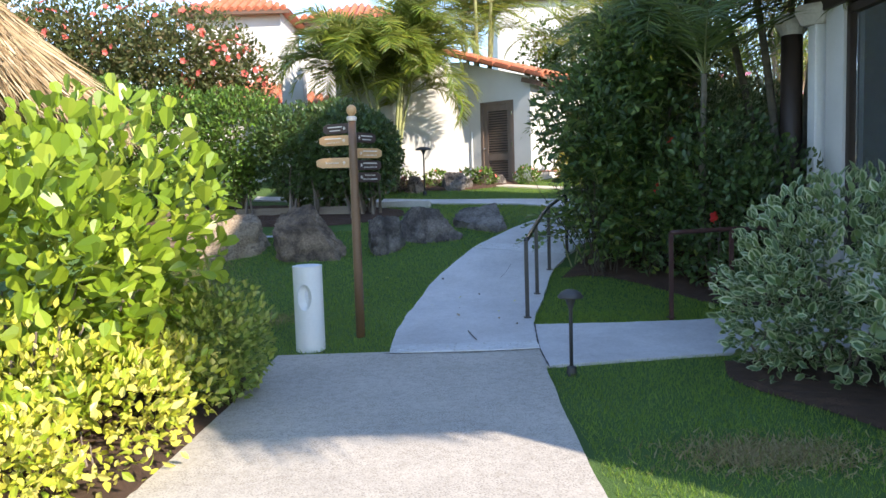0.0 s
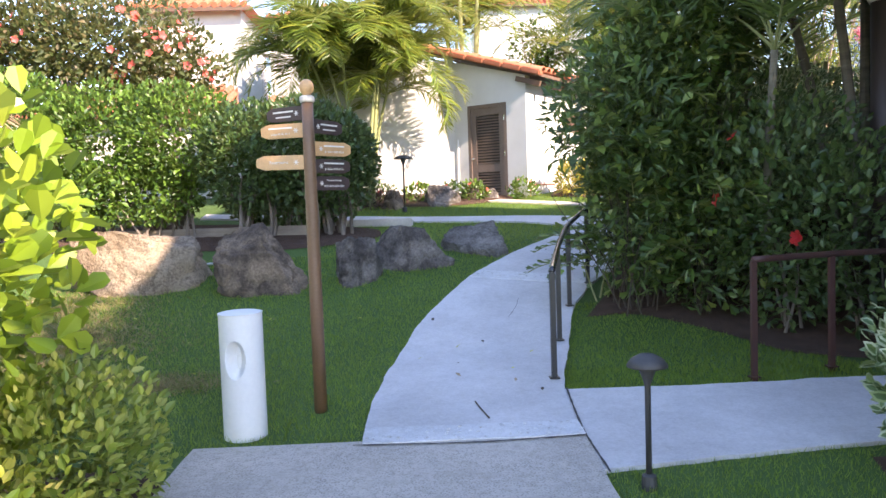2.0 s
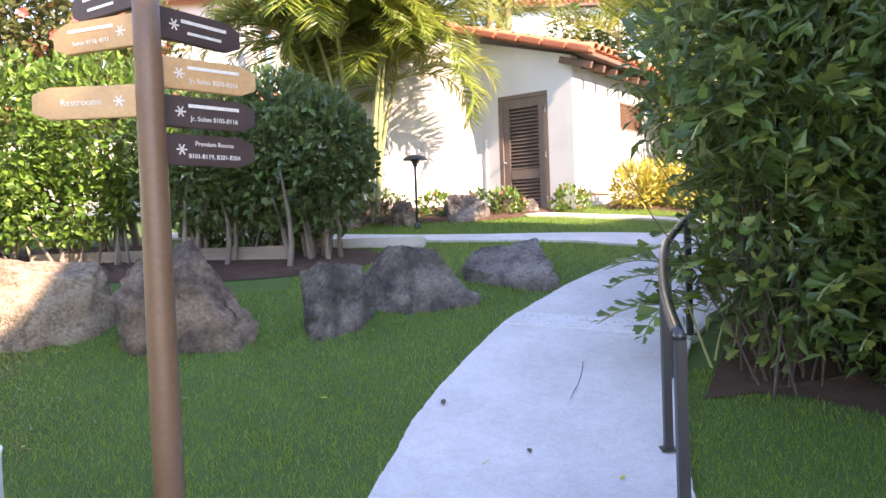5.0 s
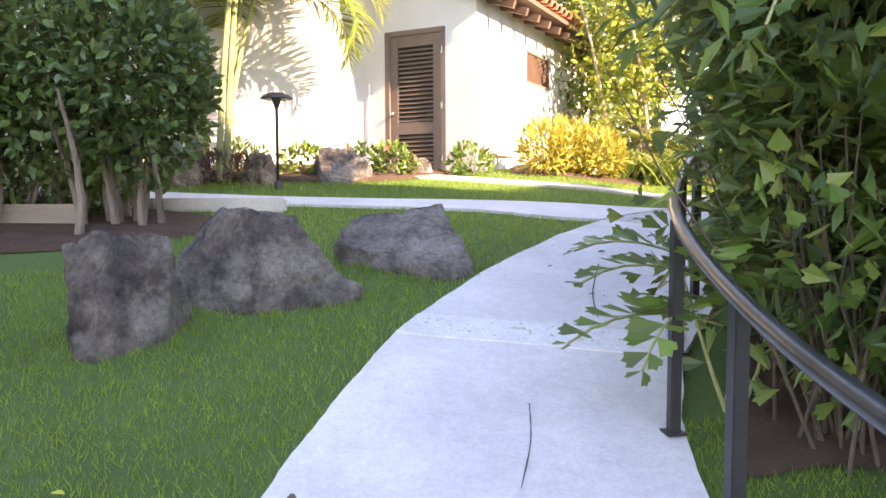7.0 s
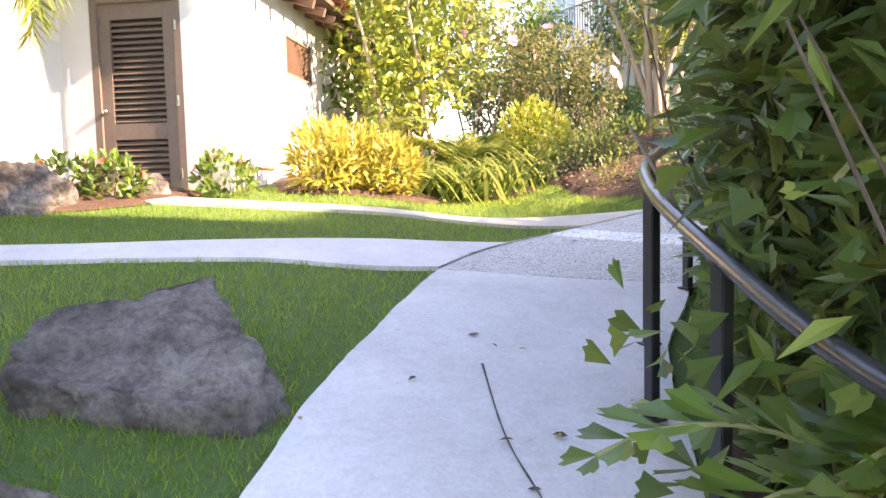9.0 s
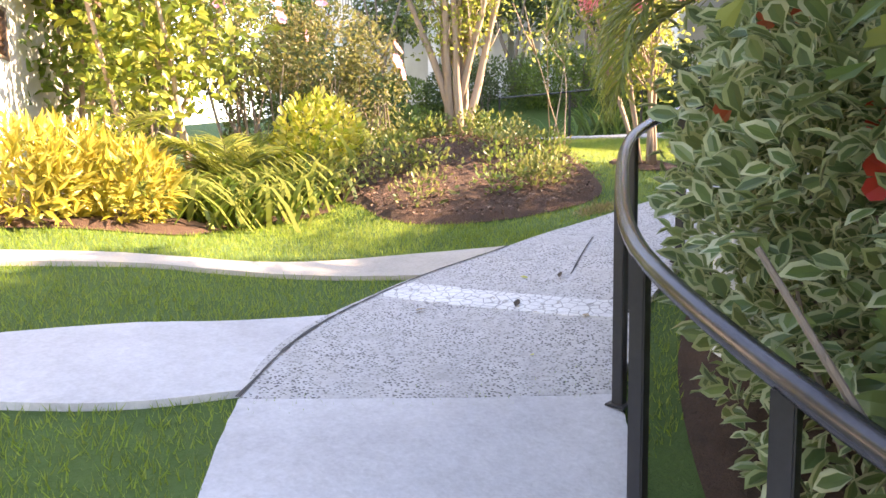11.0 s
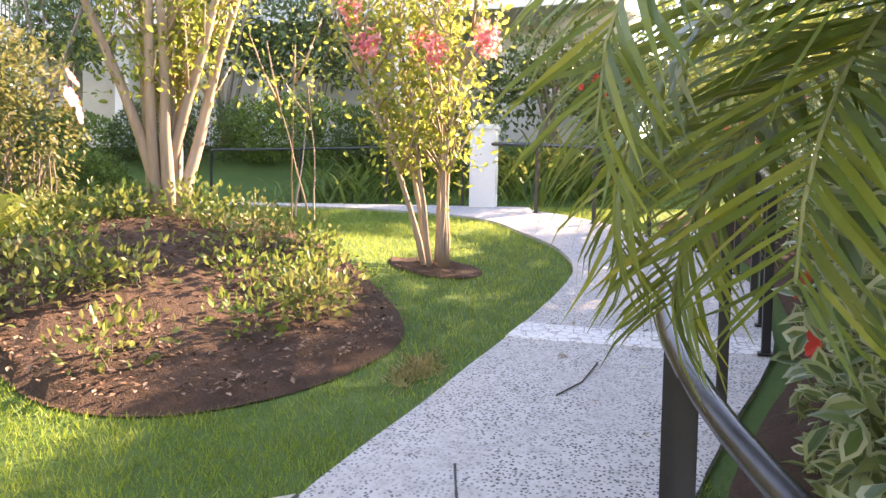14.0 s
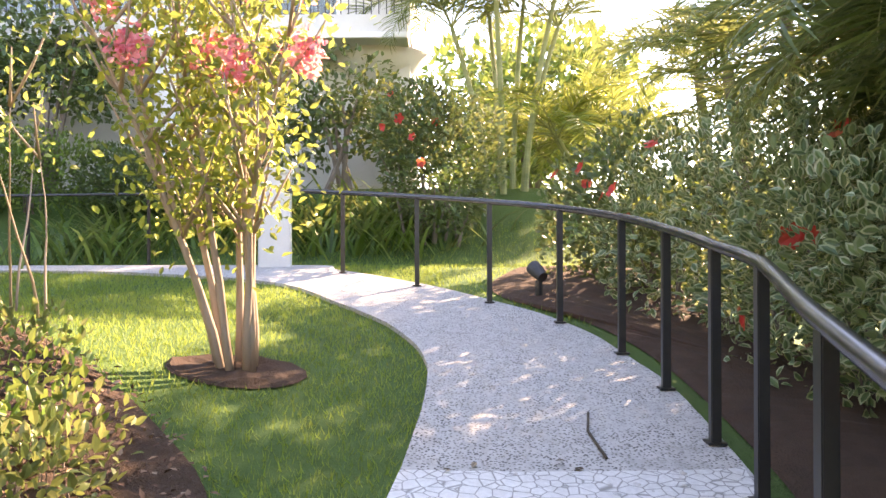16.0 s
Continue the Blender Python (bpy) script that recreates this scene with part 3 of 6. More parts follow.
def strip(name, left, right, mat, label, lift=0.02, thick=0.12, n=90, cols=9, kind="structure", category="path"):
    """A paved strip between two edge lines, lying on the land, with sides that go into it."""
    L, R = resample(spline(left), n), resample(spline(right), n)
    rr = np.random.default_rng(len(name) + n)
    wob = lambda: np.convolve(rr.normal(0, 0.012, n + 8), np.ones(5) / 5, "same")[4:-4][:, None] * unit(R - L)
    L, R = L + wob(), R + wob()
    u = np.linspace(0, 1, cols)
    P = L[:, None] * (1 - u[None, :, None]) + R[:, None] * u[None, :, None]
    top = np.concatenate([P, (ground_z(P[..., 0], P[..., 1]) + lift)[..., None]], 2)
    low = top.copy()
    low[..., 2] -= thick
    V = np.vstack([top.reshape(-1, 3), low.reshape(-1, 3)])
    o = n * cols
    a = (np.arange(n - 1)[:, None] * cols + np.arange(cols - 1)[None]).ravel()
    tops = np.stack([a, a + 1, a + 1 + cols, a + cols], 1)
    e = np.arange(n - 1) * cols
    s1 = np.stack([e, e + cols, e + cols + o, e + o], 1)
    e2 = e + cols - 1
    s2 = np.stack([e2 + cols, e2, e2 + o, e2 + cols + o], 1)
    k = np.arange(cols - 1)
    c1 = np.stack([k + 1, k, k + o, k + 1 + o], 1)
    b = (n - 1) * cols + k
    c2 = np.stack([b, b + 1, b + 1 + o, b + o], 1)
    ob = part_mesh(name, np_mesh(name, V, [tops, s1, s2, c1, c2], mat))
    return tagged(ob, label, category, kind=kind), np.vstack([L, R[::-1]])


RAMP_L = [(-0.57, 7.28), (-0.5, 8.4), (-0.29, 9.6), (0.02, 10.58), (0.3, 11.2), (0.6, 11.7), (1.12, 12.36), (1.68, 12.93), (2.5, 13.8)]
RAMP_R = [(0.93, 7.28), (1.0, 8.3), (1.25, 9.3), (1.47, 10.2), (1.85, 11.05), (2.28, 11.6), (2.95, 12.35), (3.72, 12.88)]
UP_L = [(2.5, 13.8), (3.0, 14.2), (3.7, 14.48), (4.4, 14.6), (5.12, 14.46), (6.1, 14.3), (7.3, 14.14), (8.4, 14.06), (9.1, 14.1), (9.95, 14.38), (10.8, 14.9), (11.8, 15.65), (12.4, 17.0), (12.7, 19.0), (12.9, 25.0)]
UP_R = [(3.72, 12.88), (4.05, 13.02), (4.45, 13.15), (4.75, 13.2), (5.15, 13.2), (6.0, 13.03), (7.05, 12.76), (7.9, 12.7), (8.8, 12.74), (10.0, 13.02), (10.9, 13.55), (11.75, 14.2), (12.6, 15.1), (13.3, 16.4), (13.9, 25.0)]
slab, P_SLAB = strip("path_1", [(-1.95, -3), (-1.9, 2), (-1.75, 5), (-1.68, 7.28)], [(1.0, -3), (0.85, 2), (0.84, 4.5), (0.9, 6.6), (0.93, 7.28)], MAT_SLAB, "wide worn concrete forecourt slab with chipped joints")
ramp, P_RAMP = strip("path_2", RAMP_L, RAMP_R, MAT_CONCRETE, "smooth pale concrete ramp curving up the bank", n=120)
upper, P_UPPER = strip("path_3", UP_L, UP_R, MAT_AGGREGATE, "exposed aggregate garden path curving round the lawn", lift=0.022, n=180)
left_up, P_LEFT = strip("path_4", [(3.6, 14.36), (3.0, 14.6), (2.47, 14.88), (1.5, 15.08), (0.1, 15.24), (-1.6, 15.6), (-4.0, 16.2)][::-1], [(2.6, 13.85), (2.12, 14.05), (1.5, 14.5), (0.1, 14.85), (-1.6, 15.2), (-4.0, 15.8)][::-1], MAT_CONCRETE, "narrow pale concrete path crossing the upper lawn", lift=0.018)
thin, P_THIN = strip("path_5", [(5.12, 14.48), (4.6, 15.12), (3.75, 15.62), (2.95, 16.08), (1.2, 16.9)][::-1], [(4.4, 14.6), (4.1, 14.95), (3.56, 15.4), (2.9, 15.85), (1.0, 16.7)][::-1], MAT_THINPATH, "thin warm-toned concrete path between lawns", lift=0.018)
branch, P_BRANCH = strip("path_6", [(0.96, 8.2), (2.6, 8.18), (4.6, 8.3)], [(0.9, 6.66), (2.55, 6.88), (4.6, 7.0)], MAT_CONCRETE, "side path of pale concrete to the thatched building", lift=0.016)
PAVED = [P_SLAB, P_RAMP, P_UPPER, P_LEFT, P_THIN, P_BRANCH]


def band(a, b, c, d, label, mat=None, count=90):
    """A pale pebbled strip set across the path."""
    ob, _ = strip("path_band", [a, tuple((np.array(a) + b) / 2), b], [c, tuple((np.array(c) + d) / 2), d], mat or MAT_BAND, label, lift=0.028, thick=0.08, n=26, cols=7)
    r = np.random.default_rng(int(100 * a[0]) + 900)
    for i in range(count):
        u, v = r.random(), r.uniform(0.08, 0.92)
        p = (np.array(a) * (1 - u) + np.array(b) * u) * (1 - v) + (np.array(c) * (1 - u) + np.array(d) * u) * v
        peb = new("pebble", PEBBLE_MESHES[i % 4])
        peb.parent = ob
        s = r.uniform(0.008, 0.02)
        peb.matrix_basis = pose(p[0], p[1], gz(p[0], p[1]) + 0.026, 0, 0, r.uniform(0, 360)) @ Matrix.Diagonal((s, s * r.uniform(0.6, 1), s * 0.6, 1))
    return ob


PEBBLE_MESHES = []
for k in range(4):
    bm = bmesh.new()
    bmesh.ops.create_icosphere(bm, subdivisions=1, radius=1)
    for v in bm.verts:
        v.co *= 1 + 0.2 * noise.noise(v.co * 2 + Vector((k * 9, 0, 0)))
    me = bpy.data.meshes.new("pebble")
    bm.to_mesh(me)
    bm.free()
    me.materials.append((MAT_PEBBLE, MAT_PEBBLE, MAT_BAND, MAT_BAND)[k])
    PEBBLE_MESHES.append(me)
band((-0.56, 7.22), (0.93, 7.22), (-0.56, 7.5), (0.93, 7.5), "rough pebbled band between slab and ramp")
band((0.47, 11.5), (1.86, 11.12), (0.62, 11.72), (2.02, 11.36), "white painted pebbled band across the ramp")
band((3.9, 14.5), (4.36, 13.12), (4.2, 14.55), (4.55, 13.16), "white cracked band across the aggregate path", MAT_CRACKED, 14)
band((7.0, 14.18), (7.05, 12.78), (7.3, 14.14), (7.36, 12.74), "white cracked band across the curved path", MAT_CRACKED, 14)


def joint(points, width, label="thin dark crack in the concrete"):
    line = spline([np.array(p, float) for p in points], 0.06)
    d = unit(np.gradient(line, axis=0))
    nrm = np.stack([-d[:, 1], d[:, 0]], 1) * width / 2
    r = np.random.default_rng(len(points))
    nrm *= r.uniform(0.5, 1.2, (len(line), 1))
    a, b = line + nrm, line - nrm
    V = np.vstack([np.column_stack([q, ground_z(q[:, 0], q[:, 1]) + 0.027]) for q in (a, b)])
    n = len(line)
    k = np.arange(n - 1)
    return tagged(part_mesh("joint", np_mesh("joint", V, [np.stack([k, k + 1, k + 1 + n, k + n], 1)], MAT_JOINT)), label, "joint", kind="structure")


joint([(2.5, 13.8), (3.1, 14.2), (3.72, 14.46), (4.4, 14.58), (5.1, 14.46)], 0.018)
joint([(0.93, 6.6), (0.93, 7.3), (1.0, 8.2)], 0.018)
joint([(-0.62, 7.2), (0.2, 7.16), (0.92, 7.2)], 0.02)
joint([(1.62, 11.6), (1.72, 11.95), (1.95, 12.45)], 0.009)
joint([(0.78, 10.15), (0.9, 10.45), (0.98, 10.75)], 0.006)
joint([(4.75, 13.75), (5.3, 13.95), (5.45, 14.0)], 0.012)

# ---- planting beds ----
BED = [(5.62, 16.5), (5.4, 15.9), (5.5, 15.35), (5.95, 14.92), (6.6, 14.72), (7.1, 14.85), (7.55, 15.18), (8.1, 15.7), (8.75, 16.5), (9.3, 17.6), (9.2, 18.9), (8.0, 19.6), (6.4, 19.4), (5.7, 18.2)]


def bed(name, outline, label, lift=0.05):
    line = spline([np.array(p, float) for p in outline + outline[:1]], 0.15)[:-1]
    c = line.mean(0)
    rings = [1.0, 0.985, 0.93, 0.8, 0.6, 0.4, 0.2]
    V = []
    for i, s in enumerate(rings):
        q = c + (line - c) * s
        h = (-0.04, 0.0, 0.5, 0.9, 1, 1, 1)[i] * lift
        r = np.random.default_rng(i)
        V.append(np.column_stack([q, ground_z(q[:, 0], q[:, 1]) + h + (r.normal(0, 0.008, len(q)) if i > 1 else 0)]))
    V.append(np.array([[c[0], c[1], gz(*c) + lift]]))
    V = np.vstack(V)
    n = len(line)
    k = np.arange(n)
    quads = np.vstack([np.stack([i * n + k, i * n + (k + 1) % n, (i + 1) * n + (k + 1) % n, (i + 1) * n + k], 1) for i in range(len(rings) - 1)])
    e = (len(rings) - 1) * n
    tri = np.stack([e + k, e + (k + 1) % n, np.full(n, len(V) - 1)], 1)
    return tagged(part_mesh(name, np_mesh(name, V, [quads, tri], MAT_MULCH)), label, "planting bed", kind="structure"), line


bed_1, B1 = bed("planting_bed_1", BED, "mounded bed of dark brown bark mulch", 0.07)
ring_bed, B2 = bed("planting_bed_2", [(8.56 + 0.34 * math.cos(a), 15.14 + 0.4 * math.sin(a)) for a in [k * math.pi / 4 for k in range(8)]], "ring of bare soil round the tree foot", 0.02)
hedge_bed, B3 = bed("planting_bed_3", [(-7.0, 13.3), (-4.0, 13.1), (-2.2, 12.95), (-1.0, 13.25), (-0.7, 13.9), (-1.2, 14.6), (-4, 15.3), (-7.2, 15.0)], "dark soil bed under the tall hedge", 0.05)
side_bed, B4 = bed("planting_bed_4", [(1.62, 10.15), (1.95, 10.75), (2.4, 11.55), (3.1, 12.2), (4.2, 12.85), (5.3, 13.06), (6.2, 12.88), (7.2, 12.62), (8.9, 12.6), (10.1, 12.85), (11.2, 13.45), (12.2, 13.4), (13.4, 12.6), (13.0, 10.6), (9.5, 10.2), (6.5, 10), (4.4, 8.9), (3.3, 8.9), (2.9, 9.5), (2.2, 10.15)], "dark soil bed behind the handrail", 0.03)
right_bed, B5 = bed("planting_bed_5", [(2.55, 6.7), (2.4, 6.0), (2.8, 5.0), (3.2, 3.8), (4.4, 3.5), (4.5, 6.6)], "dark soil bed by the thatched building", 0.04)
wall_bed, B6 = bed("planting_bed_6", [(-1.3, 16.5), (0.4, 16.3), (1.6, 16.75), (1.75, 17.2), (0.8, 18.0), (-1.3, 18.0)], "flower bed along the white wall", 0.05)
back_bed, B7 = bed("planting_bed_7", [(2.5, 16.95), (3.8, 16.6), (4.6, 16.9), (5.5, 16.7), (5.8, 18), (6.6, 19.6), (5.5, 21), (3.4, 19.8)], "deep bed of mixed tropical planting", 0.05)
left_bed, B8 = bed("planting_bed_8", [(-1.75, 3.0), (-1.7, 5.0), (-1.72, 6.75), (-2.6, 7.0), (-4.2, 6.6), (-4.2, 3.0)], "soil bed beside the forecourt slab", 0.04)
BEDS = [B1, B2, B3, B4, B5, B6, B7, B8]



# ---- lawn blades ----
def lawn(name, x0, x1, y0, y1, per_m2, size, seed):
    r = np.random.default_rng(seed)
    n = int((x1 - x0) * (y1 - y0) * per_m2)
    x, y = r.uniform(x0, x1, n), r.uniform(y0, y1, n)
    keep = np.ones(n, bool)
    for poly in PAVED + BEDS:
        keep &= ~inside(poly[:: max(1, len(poly) // 80)], x, y)
    x, y = x[keep], y[keep]
    at = np.column_stack([x, y, ground_z(x, y) - 0.014])
    axis = unit(np.column_stack([r.normal(0, 0.42, len(x)), r.normal(0, 0.42, len(x)), np.ones(len(x))]))
    nor = r.normal(size=at.shape)
    tv = np.array([(-0.07, 0, 0), (0.07, 0, 0), (0, 1, 0.15)])
    return tagged(part_mesh(name, cloud(name, at, axis, nor, 0.85 * size * r.uniform(0.6, 1.3, len(x)), tv, [np.array([(0, 1, 2)])], MAT_BLADE)), "short mown green lawn grass", "grass", kind="stuff")


lawn("lawn_grass", -5.0, 1.2, 7.2, 12.6, 2600, 0.05, 1)
lawn("lawn_grass", 0.9, 4.0, 3.0, 8.7, 2600, 0.045, 2)
lawn("lawn_grass", 1.0, 3.6, 8.2, 10.6, 2600, 0.05, 6)
lawn("lawn_grass", -1.5, 5.6, 12.6, 17.4, 1900, 0.05, 3)
lawn("lawn_grass", 4.6, 13.0, 14.0, 20.0, 1500, 0.05, 4)
lawn("lawn_grass", 10.0, 15.5, 11.5, 20.0, 500, 0.06, 5)


def dry_patch(x, y, a, b, n, seed):
    r = np.random.default_rng(seed)
    px, py = r.normal(x, a, n), r.normal(y, b, n)
    at = np.column_stack([px, py, ground_z(px, py) - 0.006])
    axis = unit(np.column_stack([r.normal(0, 1.0, n), r.normal(0, 1.0, n), np.full(n, 0.8)]))
    me = cloud("dry_grass", at, axis, r.normal(size=at.shape) + [0, 0, 1.0], 0.055 * r.uniform(0.6, 1.3, n), np.array([(-0.1, 0, 0), (0.1, 0, 0), (0, 1, 0.1)]), [np.array([(0, 1, 2)])], MAT_DRYGRASS)
    return tagged(part_mesh("dry_grass", me), "worn patch of dry straw-coloured grass", "grass", kind="stuff")


for i, (x, y, a, b, n) in enumerate(((1.95, 4.4, 0.3, 0.16, 2600), (-2.5, 8.75, 0.36, 0.14, 2600), (-3.8, 9.9, 0.5, 0.4, 6000), (-3.4, 9.0, 0.3, 0.14, 1600), (-4.2, 11.0, 0.5, 0.3, 3000), (6.4, 14.5, 0.12, 0.05, 500))):
    dry_patch(x, y, a, b, n, 40 + i)


# ---- handrail ----
def handrail(label, posts, height=0.9, mat=None, top_mat=None, name="handrail", post_w=0.045, top_r=0.027, second=None, group=""):
    x0, y0 = posts[0]
    root = thing(name, label, "handrail", (x0, y0, gz(x0, y0)), 0, group)
    z0 = gz(x0, y0)
    line = spline([np.array(p, float) for p in posts], 0.12)
    zs = ground_z(line[:, 0], line[:, 1]) + height
    k = np.ones(9) / 9
    zs = np.convolve(np.pad(zs, 4, mode="edge"), k, "valid")
    pts = [(p[0] - x0, p[1] - y0, z - z0) for p, z in zip(line, zs)]
    part("top_rail", tube(pts, top_r, 10), top_mat or MAT_RAILTOP, root, smooth=True)
    for x, y in posts:
        h = gz(x, y) - z0
        i = int(np.argmin((line[:, 0] - x) ** 2 + (line[:, 1] - y) ** 2))
        top = zs[i] - z0 - 0.01
        part("post", box(post_w, post_w, top - h + 0.04, (x - x0, y - y0, (top + h - 0.04) / 2)), mat or MAT_METAL, root, bevel=0.004)
        part("base_plate", box(0.085, 0.085, 0.012, (x - x0, y - y0, h + 0.028)), mat or MAT_METAL, root, bevel=0.003)
    return root


handrail("black steel handrail with square posts along the ramp", [(0.95, 8.45), (1.2, 9.5), (1.5, 10.45), (1.87, 11.15), (2.33, 11.85), (2.85, 12.38), (3.62, 12.84), (4.42, 13.2), (5.1, 13.24), (6.1, 13.05), (7.07, 12.79), (7.63, 12.76), (8.39, 12.75), (9.11, 12.82), (10.0, 13.08), (10.77, 13.57), (11.6, 14.23), (12.43, 15.07), (13.1, 16.1)], 0.9)
handrail("thin dark railing beyond the white pillar", [(13.2, 16.3), (13.45, 17.6), (13.65, 19.2), (13.8, 21.0)], 0.9, top_r=0.018, post_w=0.035)
handrail("rust-brown steel handrail beside the side path", [(2.55, 8.26), (3.3, 8.45), (4.2, 8.75)], 0.98, MAT_BROWNRAIL, MAT_BROWNRAIL)


# ---- white drum bollard light ----
def bollard_light(at):
    z = gz(*at)
    root = thing("bollard_light", "white cylindrical bollard light with a scooped oval opening", "bollard light", (*at, z), 0)
    bm = bmesh.new()
    n, m, R, Ht = 128, 110, 0.15, 0.85
    rings = []
    for j in range(m + 1):
        h = -0.05 + (Ht + 0.05) * j / m
        ring = []
        for k in range(n):
            a = 2 * math.pi * k / n
            da = (a - 1.5 * math.pi + 0.12)
            e = (da * R / 0.072) ** 2 + ((h - 0.55) / 0.13) ** 2
            r = R - (0.085 * min(1, (1 - e) * 1.6) ** 0.7 if e < 1 else 0)
            ring.append(bm.verts.new((r * math.cos(a), r * math.sin(a), h)))
        rings.append(ring)
    for a, b in zip(rings, rings[1:]):
        for k in range(n):
            bm.faces.new((a[k], a[(k + 1) % n], b[(k + 1) % n], b[k]))
    bm.faces.new(rings[-1])
    part("body", bm, MAT_WHITE, root)
    part("cap", lathe([(R + 0.002, Ht), (R + 0.004, Ht + 0.012), (R - 0.02, Ht + 0.018)], 40), MAT_WHITE, root)
    return root


bollard_light((-1.4, 7.58))


# ---- signpost ----
def writing(root, body, size, at, m, mat=None):
    cu = bpy.data.curves.new("lettering", 'FONT')
    cu.body, cu.size, cu.align_x, cu.align_y, cu.extrude = body, size, 'CENTER', 'CENTER', 0.001
    ob = new("lettering", cu)
    ob.data.materials.append(mat or MAT_LETTER)
    ob.parent = root
    ob.matrix_basis = m @ pose(*at, 90, 0, 0)
    return ob


def signpost(at):
    z = gz(*at)
    root = thing("signpost", "brown wooden signpost with tan and dark arrow boards", "signpost", (*at, z - 0.03), 0)
    part("post", lathe([(0.05, 0), (0.05, 0.9), (0.045, 2.05), (0.043, 2.36)], 20), MAT_POST, root, smooth=True)
    part("collar", lathe([(0.05, 2.36), (0.056, 2.37), (0.056, 2.4), (0.04, 2.41)], 20), MAT_LIMESTONE, root)
    part("finial", lathe([(0.025, 2.41), (0.03, 2.42), (0.05, 2.445), (0.055, 2.475), (0.045, 2.51), (0.02, 2.53)], 18), MAT_SIGN, root, smooth=True)
    # boards: height, turn, tan or dark, lines of lettering
    boards = [(2.24, 148, False, ("",)), (2.11, 160, True, ("", "Suites 4110, 4111")), (2.14, 58, False, ("",)), (1.97, 46, True, ("", "Jr. Suites 8205-8216")),
              (1.87, 178, True, ("Restrooms",)), (1.84, 48, False, ("", "Jr. Suites 8105-8116")), (1.71, 50, False, ("Premium Rooms", "8101-8119, 8201-8204"))]
    for h, turn, tan, lines in boards:
        m = pose(0, 0, h + 0.05, 0, 0, turn)
        bm = bmesh.new()
        L, w, t = 0.36, 0.054, 0.012
        out = [(0.04, -w), (0.04 + L - 0.06, -w), (0.04 + L, -0.03), (0.04 + L, 0.03), (0.04 + L - 0.06, w), (0.04, w)]
        vs = [[bm.verts.new((x, y, zz)) for x, zz in out] for y in (-t, t)]
        bm.faces.new(vs[0])
        bm.faces.new(vs[1][::-1])
        for k in range(6):
            bm.faces.new((vs[0][(k + 1) % 6], vs[0][k], vs[1][k], vs[1][(k + 1) % 6]))
        bm.transform(m)
        board = part("sign_board", bm, MAT_SIGN if tan else MAT_SIGNDARK, root, "tan arrow board" if tan else "dark brown arrow board", bevel=0.003)
        flip = abs(turn) > 90
        mm = m @ (pose(0, 0.0135, 0, 0, 0, 180) if flip else pose(0, -0.0135, 0))
        sx = -0.23 if flip else 0.23
        for i, txt in enumerate(lines):
            zz = 0.0 if len(lines) == 1 else (0.022 - 0.044 * i)
            if txt:
                writing(board, txt, 0.032 if len(lines) == 1 else 0.023, (sx, 0, zz), mm)
            else:
                bar = box(0.2, 0.002, 0.012, (sx, 0, zz if len(lines) > 1 else 0.018))
                bar.transform(mm)
                part("lettering_bar", bar, MAT_LETTER, board)
                if len(lines) == 1:
                    bar = box(0.15, 0.002, 0.01, (sx, 0, -0.02))
                    bar.transform(mm)
                    part("lettering_bar", bar, MAT_LETTER, board)
        em = bmesh.new()
        for k in range(6):
            box(0.018, 0.002, 0.005, (0, 0, 0), em, pose(0, 0, 0, 0, 60 * k, 0) @ pose(0.011, 0, 0))
        em.transform(mm @ pose(-0.1 if flip else 0.1, 0, 0))
        part("emblem", em, MAT_LETTER, board)
    return root


signpost((-0.93, 8.02))


# ---- mushroom path lights ----
def path_light(at, height, label, rad=0.11, group=""):
    z = gz(*at)
    root = thing("path_light", label, "path light", (*at, z), 0, group)
    part("base", lathe([(0.04, -0.03), (0.045, 0.02), (0.04, 0.07), (0.022, 0.08)], 14), MAT_BLACKPLASTIC, root)
    part("stem", lathe([(0.017, 0.05), (0.017, height - 0.16), (0.03, height - 0.12), (0.055, height - 0.05), (0.058, height - 0.035)], 14), MAT_BLACKPLASTIC, root, smooth=True)
    part("shade", lathe([(0.02, height - 0.045), (rad, height - 0.055), (rad + 0.004, height - 0.045), (rad * 0.8, height - 0.01), (rad * 0.4, height + 0.015), (0.01, height + 0.02)], 26), MAT_BLACKPLASTIC, root, smooth=True)


path_light((1.1, 6.42), 0.74, "dark mushroom-shaded garden path light on the lawn", group="path lights")
path_light((-0.35, 15.9), 1.0, "dark wide-shaded path light by the white wall", 0.17, group="path lights")

# ---- spotlight ----
sp = thing("garden_spotlight", "small black spike spotlight in the lawn", "spotlight", (11.1, 13.1, gz(11.1, 13.1)), 30)
part("spike", tube([(0, 0, -0.05), (0, 0, 0.16)], 0.035, 10), MAT_METAL, sp)
part("head", tube([(-0.06, 0, 0.19), (0.02, 0, 0.24), (0.09, 0, 0.28)], [0.05, 0.065, 0.07], 14), MAT_BLACKPLASTIC, sp)

# ---- white pillar on the path ----
pil = thing("white_pillar", "white plastered square pillar at the railing's end", "pillar", (13.05, 15.95, gz(13.05, 15.95)), 8)
part("shaft", box(0.36, 0.36, 1.15, (0, 0, 0.52)), MAT_WHITE, pil, bevel=0.012)
part("cap", box(0.42, 0.42, 0.07, (0, 0, 1.12)), MAT_WHITE, pil, bevel=0.01)


# ---- white drum light behind the rail ----
dl = thing("white_post_light", "low white cylindrical post among the hibiscus", "bollard light", (4.35, 12.62, gz(4.35, 12.62)), 0)
part("body", lathe([(0.13, -0.05), (0.13, 0.6), (0.12, 0.62)], 24), MAT_WHITE, dl, smooth=False)


